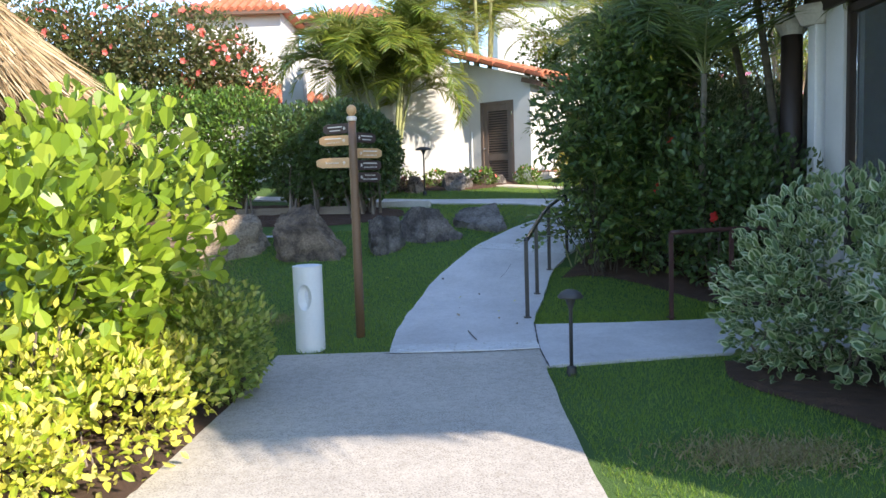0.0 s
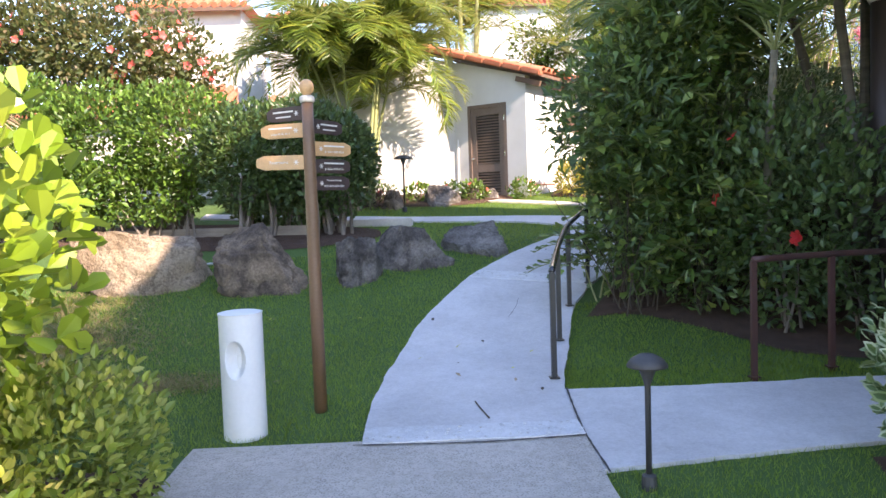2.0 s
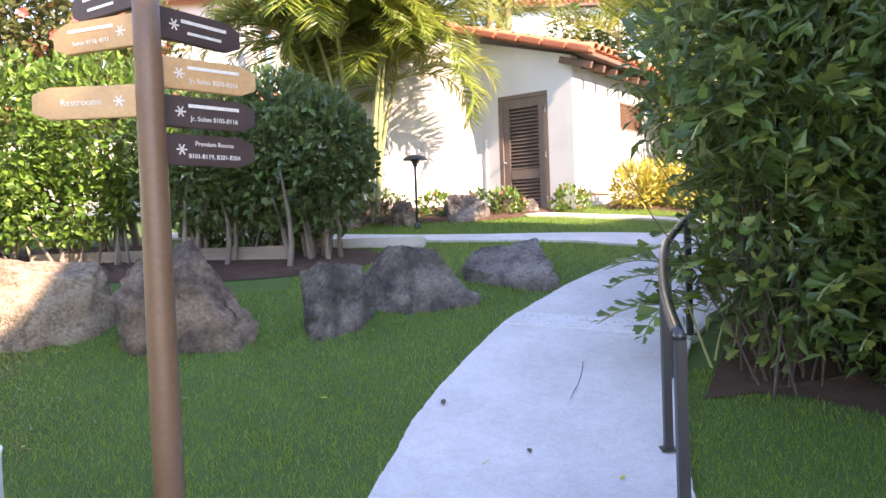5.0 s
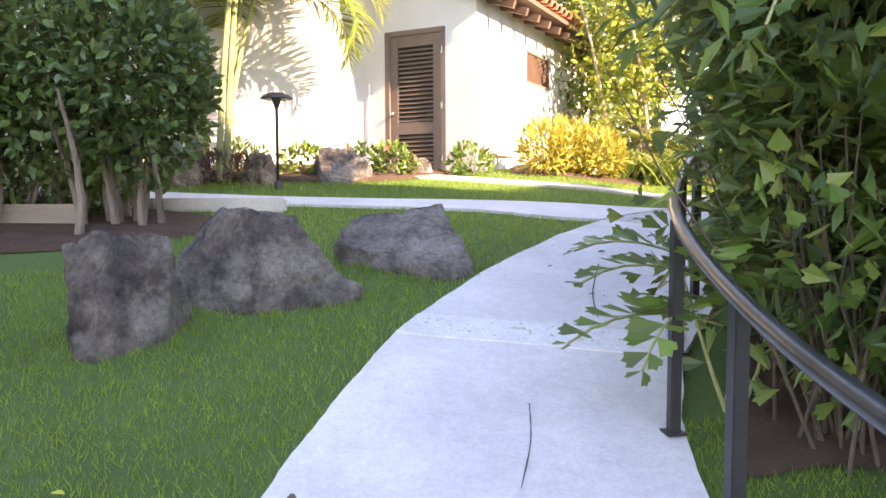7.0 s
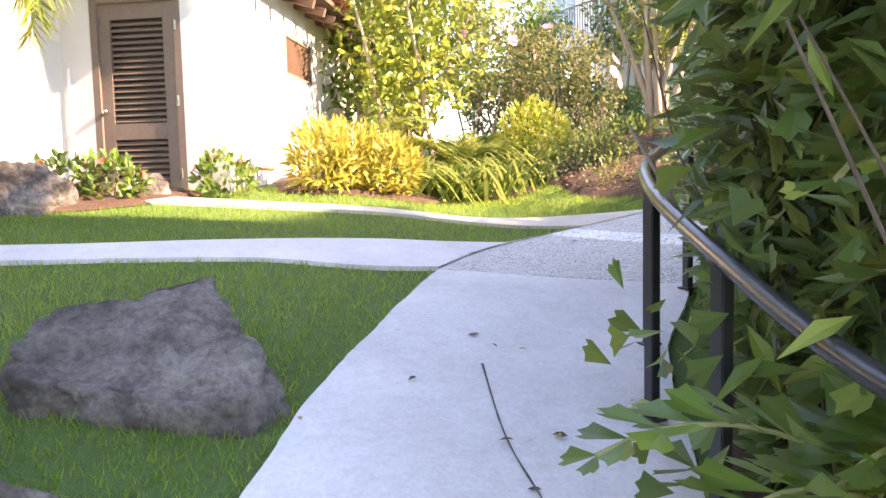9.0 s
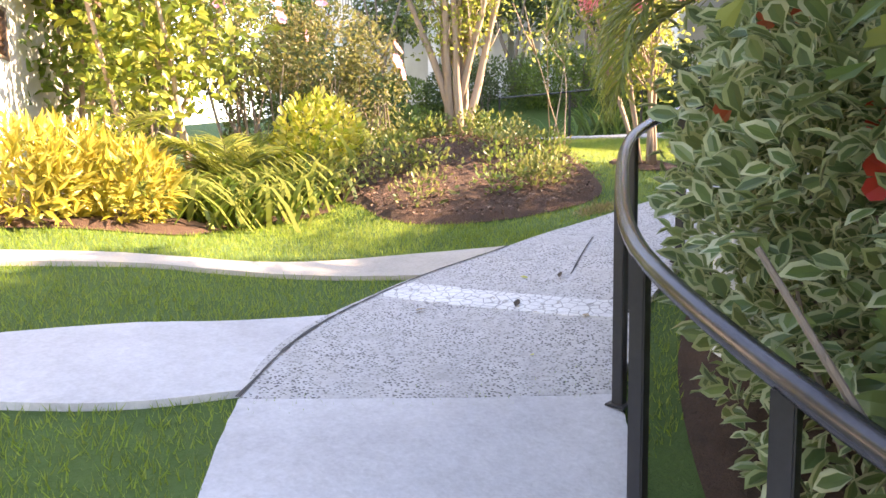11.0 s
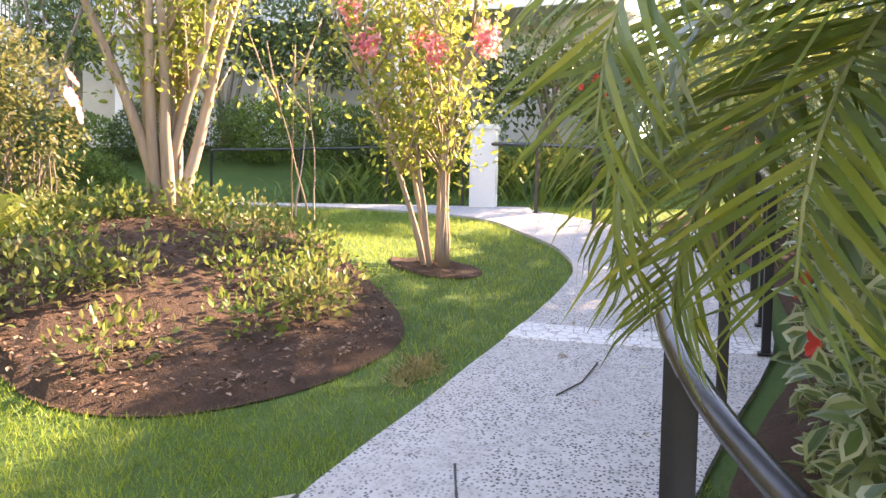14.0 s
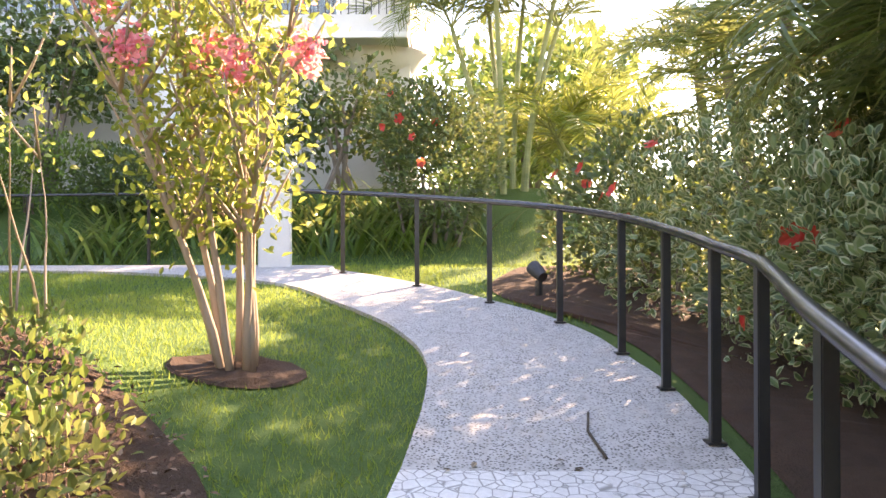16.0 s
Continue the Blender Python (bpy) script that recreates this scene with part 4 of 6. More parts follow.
# ---- boulders ----
def boulder(label, at, size, rz, mat, seed, sink=0.25, cut=(), name="boulder"):
    r = np.random.default_rng(seed)
    bm = bmesh.new()
    bmesh.ops.create_icosphere(bm, subdivisions=6, radius=1.15)
    planes = [(Vector(unit(r.normal(size=3) * [1, 1, 0.6] + [0, 0, 0.5])), r.uniform(0.54, 0.78)) for _ in range(8)] + [(Vector(n).normalized(), d) for n, d in cut]
    off = Vector((seed * 3.1, seed, 0))
    for v in bm.verts:
        p = v.co.copy()
        p.z = max(p.z, -0.7)
        bend = 0.05 * noise.noise(p * 2.2 + off)
        for n, d in planes:
            e = p.dot(n) - d - bend
            if e > 0:
                p -= n * e
        q = p * 1.7 + off
        ridge = 1 - abs(noise.noise(q * 1.5)) * 2
        p *= 1 + 0.07 * noise.fractal(q, 0.9, 2.1, 5) - 0.07 * max(0.0, ridge) ** 4 + 0.035 * noise.noise(q * 4) + 0.016 * noise.noise(q * 11) + 0.008 * noise.noise(q * 23)
        v.co = Vector((p.x * size[0], p.y * size[1], p.z * size[2]))
    z = gz(*at)
    ob = part(name, bm, mat, None, smooth=True)
    ob.matrix_world = pose(at[0], at[1], z + size[2] * (1 - 2 * sink) * 0.6 - 0.09, 0, 0, rz)
    return tagged(ob, label, "boulder", "boulders on the bank")


boulder("pale squared stone block on the grass bank", (-3.65, 11.7), (0.98, 0.52, 0.82), 2, MAT_ROCKPALE, 3, 0.22, [((0.06, 0.1, 1), 0.55), ((0, -1, 0.1), 0.6), ((-1, -0.1, 0.1), 0.78), ((1, -0.1, 0.15), 0.78)])
boulder("rough tan boulder with a dark hollow on the lawn", (-2.12, 11.5), (0.74, 0.46, 0.7), -8, MAT_ROCKTAN, 8, 0.24, [((0.25, -0.9, 0.3), 0.5), ((0.8, -0.2, 0.55), 0.55)])
boulder("dark jagged basalt boulder on the lawn", (-0.88, 11.65), (0.41, 0.34, 0.46), 20, MAT_ROCK, 12, 0.28, [((0.3, -0.8, 0.2), 0.5)])
boulder("large dark basalt boulder with a flat face", (-0.25, 12.15), (0.54, 0.44, 0.56), 8, MAT_ROCK, 23, 0.22, [((0.1, -0.9, 0.35), 0.5), ((0.1, 0, 1), 0.66)])
boulder("flat-topped grey boulder tilted beside the ramp", (0.74, 12.72), (0.48, 0.4, 0.42), -22, MAT_ROCKFLAT, 34, 0.3, [((0.1, -0.5, 0.85), 0.42)])
boulder("small grey rock in the flower bed", (-0.55, 16.35), (0.32, 0.25, 0.3), 10, MAT_ROCKTAN, 41, 0.3)
boulder("blue-grey rock in the flower bed", (0.25, 16.5), (0.42, 0.3, 0.33), -10, MAT_ROCK, 43, 0.3)
boulder("brown rock at the hedge end", (-1.35, 16.3), (0.42, 0.3, 0.4), 20, MAT_ROCKTAN, 47, 0.3)
boulder("small dark rock by the door bed", (1.35, 16.9), (0.2, 0.18, 0.22), 40, MAT_ROCK, 49, 0.3)

# ---- timber and kerb edges of the bank ----
kb = thing("stone_kerb", "weathered pale kerb beam at the path's edge", "kerb", (-1.2, 14.72, gz(-1.2, 14.72)), -9)
part("beam", box(1.6, 0.14, 0.14, (0.2, 0, 0.03)), MAT_LIMESTONE, kb, bevel=0.02)
tb = thing("timber_edge", "weathered timber edging under the hedge", "edging", (-3.2, 13.9, gz(-3.2, 13.9)), -4)
part("beam", box(3.0, 0.12, 0.22, (0, 0, 0.06)), MAT_WOODEDGE, tb, bevel=0.012)
fr = thing("low_pipe_frame", "low white irrigation pipe frame in the bed", "pipe", (-3.0, 12.05, gz(-3.0, 12.05)), 0)
part("pipe", tube([(-1.2, 0, 0.12), (0.55, 0, 0.12), (0.6, 0, 0.14), (0.6, 0, 0.36)], 0.014, 8), MAT_WHITE, fr)


# ---- tiled roofs ----
def tile_mesh(w=0.2, L=0.36):
    V, F = [], []
    n = 7
    for j, (yy, rr) in enumerate(((0, w / 2), (L, w / 2 * 0.8))):
        for t in (0, 0.018):
            for k in range(n):
                a = math.pi * k / (n - 1)
                V.append(((rr - t) * math.cos(a), yy, (rr - t) * math.sin(a)))
    F += [(k, k + 1, 2 * n + k + 1, 2 * n + k) for k in range(n - 1)]
    F += [(n + k + 1, n + k, 3 * n + k, 3 * n + k + 1) for k in range(n - 1)]
    F += [(k + 1, k, n + k, n + k + 1) for k in range(n - 1)]
    return np_mesh("roof_tile", V, [np.array(F)], MAT_TERRACOTTA, True)


TILE = tile_mesh()


def tiled_slope(roof, origin, along, up, width, length, w=0.22, L=0.3):
    """Rows of barrel tiles on a slope from the eave at origin."""
    along, up = Vector(along).normalized(), Vector(up).normalized()
    nrm = along.cross(up)
    m0 = Matrix((along, up, nrm)).transposed().to_4x4()
    r = np.random.default_rng(int(width * 100))
    for i in range(int(width / w)):
        for j in range(int(length / L)):
            ob = new("roof_tile", TILE)
            ob.parent = roof
            p = Vector(origin) + along * (w * (i + 0.5)) + up * (L * j)
            ob.matrix_basis = Matrix.Translation(p) @ m0 @ pose(0, 0, 0.02, -2.5, 0, r.normal(0, 1.5))


# ---- white utility building with the louvred door ----
UC = Vector((2.09, 17.11, 1.60))
ub = thing("utility_building", "white stucco garden building with a terracotta roof and brown louvred door", "building", UC, math.degrees(math.atan2(-0.6, 0.8)))
# local x runs back along the front from the corner (negative), local y along the side wall
WH = 2.42
fx0, fx1, fz = -1.37, -0.45, 2.02
bm = box(0.45, 0.2, WH, (-0.225, 0.1, WH / 2))
box(0.32, 0.2, WH, (-1.53, 0.1, WH / 2), bm)
box(0.92, 0.2, WH - fz, (-0.91, 0.1, (WH + fz) / 2), bm)
part("wall", bm, MAT_STUCCO, ub, "front wall with a door opening")
bm = box(0.2, 1.55, WH, (-0.1, 0.2 + 0.775, WH / 2))
box(0.2, 3.0, WH, (-0.1, 2.8 + 1.5, WH / 2), bm)
box(0.2, 1.05, 1.48, (-0.1, 2.275, 0.74), bm)
box(0.2, 1.05, WH - 1.98, (-0.1, 2.275, (WH + 1.98) / 2), bm)
part("wall", bm, MAT_STUCCO, ub, "sunlit side wall with a louvred vent")
bm = box(3.2, 0.2, WH + 0.6, (-1.6, 0.1, (WH + 0.6) / 2))
bm.transform(pose(-1.69, 0, 0, 0, 0, 36.9))
part("wall", bm, MAT_STUCCO, ub, "long garden wall behind the flower bed")
part("floor", box(1.5, 5.4, 0.1, (-0.95, 2.9, 0.02)), MAT_INTERIOR, ub)
part("back_wall", box(1.7, 0.2, WH, (-0.85, 5.9, WH / 2)), MAT_STUCCO, ub)
part("inner_wall", box(0.2, 5.6, WH, (-1.69, 3.0, WH / 2)), MAT_INTERIOR, ub)
# door
bm = box(0.08, 0.06, fz, (fx0 + 0.03, 0.03, fz / 2))
box(0.08, 0.06, fz, (fx1 - 0.03, 0.03, fz / 2), bm)
box(0.92, 0.06, 0.07, (-0.91, 0.03, fz - 0.03), bm)
part("door_frame", bm, MAT_DOOR, ub, bevel=0.004)
dw = 0.80
door = part("door", box(dw - 0.2, 0.01, fz - 0.2, (-0.91, 0.09, fz / 2)), MAT_JOINT, ub, "brown painted louvred door, closed")
for side in (-1, 1):
    part("stile", box(0.13, 0.045, fz - 0.1, (-0.91 + side * (dw / 2 - 0.065), 0.045, 0.04 + (fz - 0.1) / 2)), MAT_DOOR, door, bevel=0.003)
for zc, hh in ((0.10, 0.14), (0.72, 0.16), (fz - 0.14, 0.16)):
    part("rail", box(dw - 0.262, 0.043, hh, (-0.91, 0.045, zc)), MAT_DOOR, door, bevel=0.003)
for z0, z1 in ((0.17, 0.64), (0.80, fz - 0.22)):
    for k in range(int((z1 - z0) / 0.058)):
        part("louvre_slat", box(dw - 0.25, 0.05, 0.009, (-0.91, 0.05, z0 + 0.03 + k * 0.058), None, pose(0, 0, 0, 40)), MAT_DOOR, door)
bm = bmesh.new()
bmesh.ops.create_uvsphere(bm, u_segments=12, v_segments=8, radius=0.028, matrix=Matrix.Translation((-0.91 - dw / 2 + 0.06, -0.02, 0.92)))
tube([(-0.91 - dw / 2 + 0.06, 0.03, 0.92), (-0.91 - dw / 2 + 0.06, -0.02, 0.92)], 0.012, 8, bm)
part("door_knob", bm, MAT_CHROME, door, "chrome knob", True)
for hz in (0.3, 1.0, 1.72):
    part("hinge", box(0.025, 0.02, 0.1, (fx1 - 0.055, 0.005, hz)), MAT_CHROME, door, bevel=0.003)
# vent
bm = box(0.06, 1.05, 0.04, (-0.03, 2.275, 1.5))
box(0.06, 1.05, 0.04, (-0.03, 2.275, 1.96), bm)
box(0.06, 0.05, 0.5, (-0.03, 1.775, 1.73), bm)
box(0.06, 0.05, 0.5, (-0.03, 2.775, 1.73), bm)
vent = part("vent_frame", bm, MAT_DOOR, ub)
for k in range(7):
    part("vent_slat", box(0.012, 0.96, 0.06, (-0.03, 2.275, 1.545 + 0.062 * k), None, pose(0, 0, 0, 0, 30, 0)), MAT_RAFTER, vent)
part("vent_backing", box(0.01, 1.0, 0.48, (-0.12, 2.275, 1.73)), MAT_JOINT, vent)
part("conduit", tube([(-1.62, -0.02, 0.05), (-1.62, -0.02, 0.7), (-1.615, -0.02, 1.35)], 0.014, 8), MAT_WHITE, ub)
part("low_pipe", tube([(0.03, 0.05, 0.02), (0.03, 0.05, 0.34), (0.03, 0.9, 0.36), (0.03, 1.2, 0.36)], 0.012, 8), MAT_TERRACOTTA, ub)
# roof: one slope falling to the side wall
pitch = radians(17)
bm = bmesh.new()
vs = [bm.verts.new(p) for p in ((0.42, -0.22, WH - 0.02), (0.42, 6.1, WH - 0.02), (-3.6, 6.1, WH - 0.02 + 4.02 * math.tan(pitch)), (-3.6, -0.22, WH - 0.02 + 4.02 * math.tan(pitch)))]
bm.faces.new(vs)
res = bmesh.ops.extrude_face_region(bm, geom=bm.faces[:])
bmesh.ops.translate(bm, verts=[g for g in res["geom"] if isinstance(g, bmesh.types.BMVert)], vec=(0, 0, 0.06))
bmesh.ops.recalc_face_normals(bm, faces=bm.faces)
roof = part("roof", bm, MAT_RAFTER, ub, "terracotta barrel tile roof")
for k in range(14):
    part("rafter", box(0.55, 0.07, 0.1, (0.12, -0.1 + k * 0.45, WH - 0.07), None, pose(0, 0, 0, 0, math.degrees(pitch), 0)), MAT_RAFTER, ub)
tiled_slope(roof, (0.46, -0.22, WH + 0.05), (0, 1, 0), (-math.cos(pitch), 0, math.sin(pitch)), 3.4, 4.0)
for k in range(9):
    part("verge_cap", box(0.42, 0.16, 0.1, (0.26 - 0.42 * k, -0.2, WH + 0.1 + 0.42 * k * math.tan(pitch)), None, pose(0, 0, 0, 0, math.degrees(pitch) + 1.5, 0)), MAT_TERRACOTTA, ub, bevel=0.02)
bm = bmesh.new()
vs = [bm.verts.new(p) for p in ((0, 0, WH - 0.01), (-1.69, 0, WH - 0.01), (-1.69, 0, WH + 0.55), (0, 0, WH + 0.08))]
bm.faces.new(vs)
res = bmesh.ops.extrude_face_region(bm, geom=bm.faces[:])
bmesh.ops.translate(bm, verts=[g for g in res["geom"] if isinstance(g, bmesh.types.BMVert)], vec=(0, 0.2, 0))
bmesh.ops.recalc_face_normals(bm, faces=bm.faces)
part("gable", bm, MAT_STUCCO, ub)


# ---- villa with red roofs up the hill ----
def hip_block(root, x, y, z, sx, sy, h, roof_h, over=0.35):
    part("wall", box(sx, sy, h, (x, y, z + h / 2)), MAT_STUCCO, root)
    bm = bmesh.new()
    a = [bm.verts.new((x + dx * (sx / 2 + over), y + dy * (sy / 2 + over), z + h)) for dx, dy in ((-1, -1), (1, -1), (1, 1), (-1, 1))]
    ridge = max(0.0, (sx - sy) / 2)
    b = [bm.verts.new((x - ridge - 0.05, y, z + h + roof_h)), bm.verts.new((x + ridge + 0.05, y, z + h + roof_h))]
    bm.faces.new(a[::-1])
    bm.faces.new((a[0], a[1], b[1], b[0]))
    bm.faces.new((a[1], a[2], b[1]))
    bm.faces.new((a[2], a[3], b[0], b[1]))
    bm.faces.new((a[3], a[0], b[0]))
    roof = part("roof", bm, MAT_TERRACOTTA, root, "terracotta hip roof")
    # barrels down the two seen slopes
    w = 0.26
    n = int((sx + 2 * over) / w)
    for i in range(n):
        px = x - sx / 2 - over + w * (i + 0.5)
        edge = min(px - (x - sx / 2 - over), (x + sx / 2 + over) - px)
        run = min(sy / 2 + over, edge * (sy / 2 + over) / max(0.2, sx / 2 + over - ridge))
        rise = roof_h * run / (sy / 2 + over)
        y0 = y - sy / 2 - over
        part("tile_course", tube([(px, y0 - 0.04, z + h + 0.03), (px, y0 + run, z + h + rise + 0.03)], 0.085, 7), MAT_TERRACOTTA, roof)
    part("eave_board", box(sx + 2 * over, 0.05, 0.12, (x, y - sy / 2 - over + 0.02, z + h - 0.06)), MAT_RAFTER, root)


villa = thing("villa", "white villa with terracotta roofs behind the hedge", "house", (-5.0, 19.0, 2.0), 0)
hip_block(villa, -0.6, 2.6, -0.6, 6.0, 4.6, 2.4, 0.95)
hip_block(villa, -1.3, 6.0, 0.0, 3.0, 3.0, 5.2, 0.9)
hip_block(villa, 2.2, 8.6, 0.0, 3.4, 3.4, 5.4, 0.9)
part("chimney", box(0.52, 0.52, 2.2, (1.5, -0.6, 1.8)), MAT_STUCCO, villa, bevel=0.01)
part("chimney_cap", box(0.66, 0.66, 0.09, (1.5, -0.6, 2.93)), MAT_STUCCO, villa, bevel=0.01)
hip_block(villa, 10.5, 20.0, 2.0, 5.0, 4.0, 6.6, 1.2)


# ---- thatched building by the forecourt ----
def thatch_fringe(n, pts_fn, seed, length=0.7, sag=0.5):
    r = np.random.default_rng(seed)
    P, A = pts_fn(r, n)
    nor = unit(A + r.normal(0, 0.6, A.shape))
    ax = unit(A + np.array([0, 0, -sag]) * r.random((len(A), 1)) + r.normal(0, 0.13, A.shape))
    tv = np.array([(-0.012, 0, 0), (0.012, 0, 0), (-0.009, 0.55, 0.0), (0.009, 0.55, 0.0), (0, 1, -0.08)])
    return cloud("thatch", P, ax, nor, length * r.uniform(0.5, 1.2, len(P)), tv, [np.array([(0, 1, 3, 2)]), np.array([(2, 3, 4)])], MAT_THATCH)


hut = thing("thatched_building", "dark timber pavilion with white columns and a palm thatch roof", "building", (4.7, 9.6, gz(4.7, 9.6) - 0.05), 0)
# the unseen length HY is chosen for where the shadow ends on the slab
HX, HY = 5.0, 8.55
part("wall", box(HX, 0.25, 3.6, (HX / 2 + 0.25, -0.3, 1.8)), MAT_DARKWOOD, hut)
part("wall", box(0.25, 0.4, 3.4, (0.13, -0.67, 1.7)), MAT_STUCCO, hut, "white plastered wall")
part("wall", box(0.25, HY - 6.5, 3.4, (0.13, -6.5 - (HY - 6.5) / 2, 1.7)), MAT_STUCCO, hut, "white plastered wall")
part("wall", box(0.25, 5.5, 0.5, (0.13, -3.7, 0.25)), MAT_STUCCO, hut, "low white wall under the windows")
part("lintel", box(0.35, HY, 0.75, (0.13, -HY / 2, 3.75)), MAT_DARKWOOD, hut, bevel=0.01)
part("pilaster", box(0.24, 0.2, 3.35, (0.06, -0.25, 1.67)), MAT_WHITE, hut, bevel=0.015)
part("capital", lathe([(0.2, 3.25), (0.22, 3.3), (0.27, 3.38), (0.28, 3.44), (0.24, 3.5)], 4, (0.0, -0.25, 0)), MAT_LIMESTONE, hut, bevel=0.01)
part("column", lathe([(0.14, 0), (0.13, 3.3)], 16, (-0.14, 0.1, 0)), MAT_DARKWOOD, hut, smooth=True)
part("column_capital", lathe([(0.14, 3.2), (0.2, 3.32), (0.22, 3.4), (0.16, 3.46)], 16, (-0.14, 0.1, 0)), MAT_LIMESTONE, hut)
for k in range(5):
    y0 = -0.9 - 1.1 * k
    bm = box(0.12, 0.09, 2.9, (0.1, y0, 1.95))
    box(0.12, 1.1, 0.1, (0.1, y0 - 0.55, 3.3), bm)
    win = part("window_frame", bm, MAT_DARKWOOD, hut, bevel=0.006)
    pane = part("pane", box(0.012, 1.0, 2.7, (0.12, y0 - 0.55, 1.9)), MAT_GLASS, win)
part("back_wall", box(0.2, HY, 3.6, (HX, -HY / 2, 1.8)), MAT_INTERIOR, hut)
part("side_wall", box(HX, 0.2, 3.6, (HX / 2, -HY, 1.8)), MAT_STUCCO, hut)
part("floor", box(HX, HY, 0.1, (HX / 2, -HY / 2, 0.1)), MAT_INTERIOR, hut)
bm = bmesh.new()
ov = 0.95
e = [bm.verts.new(p) for p in ((-ov, ov - 0.1, 4.05), (HX + ov, ov - 0.1, 4.05), (HX + ov, -HY - ov, 4.05), (-ov, -HY - ov, 4.05))]
# unseen ridge, raised this high to throw shade over slab, bank and hedge
t = [bm.verts.new(p) for p in ((HX / 2, -1.6, 10.3), (HX / 2, -5.6, 10.3))]
bm.faces.new(e)
bm.faces.new((e[1], e[0], t[0]))
bm.faces.new((e[2], e[1], t[0], t[1]))
bm.faces.new((e[3], e[2], t[1]))
bm.faces.new((e[0], e[3], t[1], t[0]))
hroof = part("roof", bm, MAT_THATCHCORE, hut, "layered palm thatch roof")


def hut_eave(r, n):
    u = r.random(n)
    y = ov - 0.1 - u * (HY + 2 * ov)
    x = np.full(n, -ov + 0.1) + r.random(n) * 0.5
    half = n // 3
    x[:half] = -ov + r.random(half) * (HX + 2 * ov)
    y[:half] = ov - 0.2 - r.random(half) * 0.4
    z = 4.06 + r.random(n) * 0.3
    A = np.tile([-0.7, 0.0, -0.9], (n, 1))
    A[:half] = [0.0, 0.7, -0.9]
    return np.column_stack([x, y, z]), A


part_mesh("thatch_fringe", thatch_fringe(9000, hut_eave, 5, 0.6), hroof)

# ---- round thatched shade roof ----
pal = thing("palapa", "round sunlit palm-thatch shade roof on a post", "palapa", (-5.3, 7.6, gz(-5.3, 7.6)), 0)
part("post", tube([(0, 0, -0.1), (0, 0, 3.6)], 0.09, 12), MAT_BARK, pal)
part("roof_core", lathe([(1.55, 2.75), (1.5, 2.82), (0.7, 3.75), (0.1, 4.4)], 28), MAT_THATCHCORE, pal)


def cone_pts(r, n):
    a = r.uniform(0, 2 * np.pi, n)
    rad = 1.75 * np.sqrt(r.random(n))
    z = 4.45 - rad * 0.98
    A = np.column_stack([np.cos(a), np.sin(a), np.full(n, -0.95)])
    return np.column_stack([rad * np.cos(a), rad * np.sin(a), z]), A


part_mesh("thatch", thatch_fringe(9000, cone_pts, 6, 0.75, 0.35), pal)

# ---- hotel block ----
FX = 18.2
hotel = thing("hotel", "white two-storey hotel wing with railed balconies and curtained windows", "building", (FX, 14.6, 3.6), 0)
HL, S1 = 20.0, 2.95
part("back_wall", box(0.3, HL, 8.0, (4.0, HL / 2, 3.5)), MAT_STUCCO, hotel)
part("end_wall", box(4.0, 0.3, 8.0, (2.0, 0.15, 3.5)), MAT_STUCCO, hotel)
part("wall", box(0.3, 2.6, 3.4, (0.6, 1.3, 1.2)), MAT_STUCCO, hotel)
for k in range(4):
    part("wall", box(0.3, 1.4, 3.4, (0.6, 6.0 + 4.4 * k, 1.2)), MAT_STUCCO, hotel)
for k, y in enumerate((4.3, 7.6, 11.5, 15.6, 19.5)):
    part("column", box(0.42, 0.42, 3.2, (-0.55, y, 1.2)), MAT_WHITE, hotel, bevel=0.015)
part("balcony_slab", box(2.6, HL, 0.42, (0.3, HL / 2, S1 + 0.05)), MAT_STUCCO, hotel, bevel=0.02)
part("slab_trim", box(0.1, HL, 0.1, (-1.03, HL / 2, S1 - 0.12)), MAT_WHITE, hotel, bevel=0.01)
part("corbel", lathe([(0.25, S1 - 0.75), (0.6, S1 - 0.45), (1.0, S1 - 0.15)], 20, (0.4, 0.6, 0)), MAT_STUCCO, hotel, smooth=True)
part("upper_slab", box(3.2, HL, 0.4, (0.3, HL / 2, S1 + 3.1)), MAT_STUCCO, hotel)
for k in range(5):
    y = 0.4 + 4.0 * k
    part("upper_wall", box(0.25, 1.0, 2.7, (0.8, y + 0.5, S1 + 1.6)), MAT_STUCCO, hotel)
    w = part("window", box(0.08, 0.07, 2.4, (0.78, y + 1.05, S1 + 1.45)), MAT_WHITE, hotel)
    part("pane", box(0.012, 2.9, 2.4, (0.8, y + 2.5, S1 + 1.45)), MAT_GLASS, w)
    bm = bmesh.new()
    for q in range(30):
        tube([(0.98 + 0.03 * math.sin(q * 1.9), y + 1.1 + 0.09 * q, S1 + 0.25), (0.98 + 0.03 * math.sin(q * 1.9), y + 1.1 + 0.09 * q, S1 + 2.6)], 0.045, 6, bm)
    part("curtain", bm, MAT_CURTAIN, w)
rail = part("balcony_railing", box(0.05, HL, 0.05, (-0.9, HL / 2, S1 + 1.25)), MAT_METAL, hotel)
for k in range(150):
    part("baluster", box(0.018, 0.018, 1.0, (-0.9, 0.1 + HL * k / 150, S1 + 0.75)), MAT_METAL, rail)


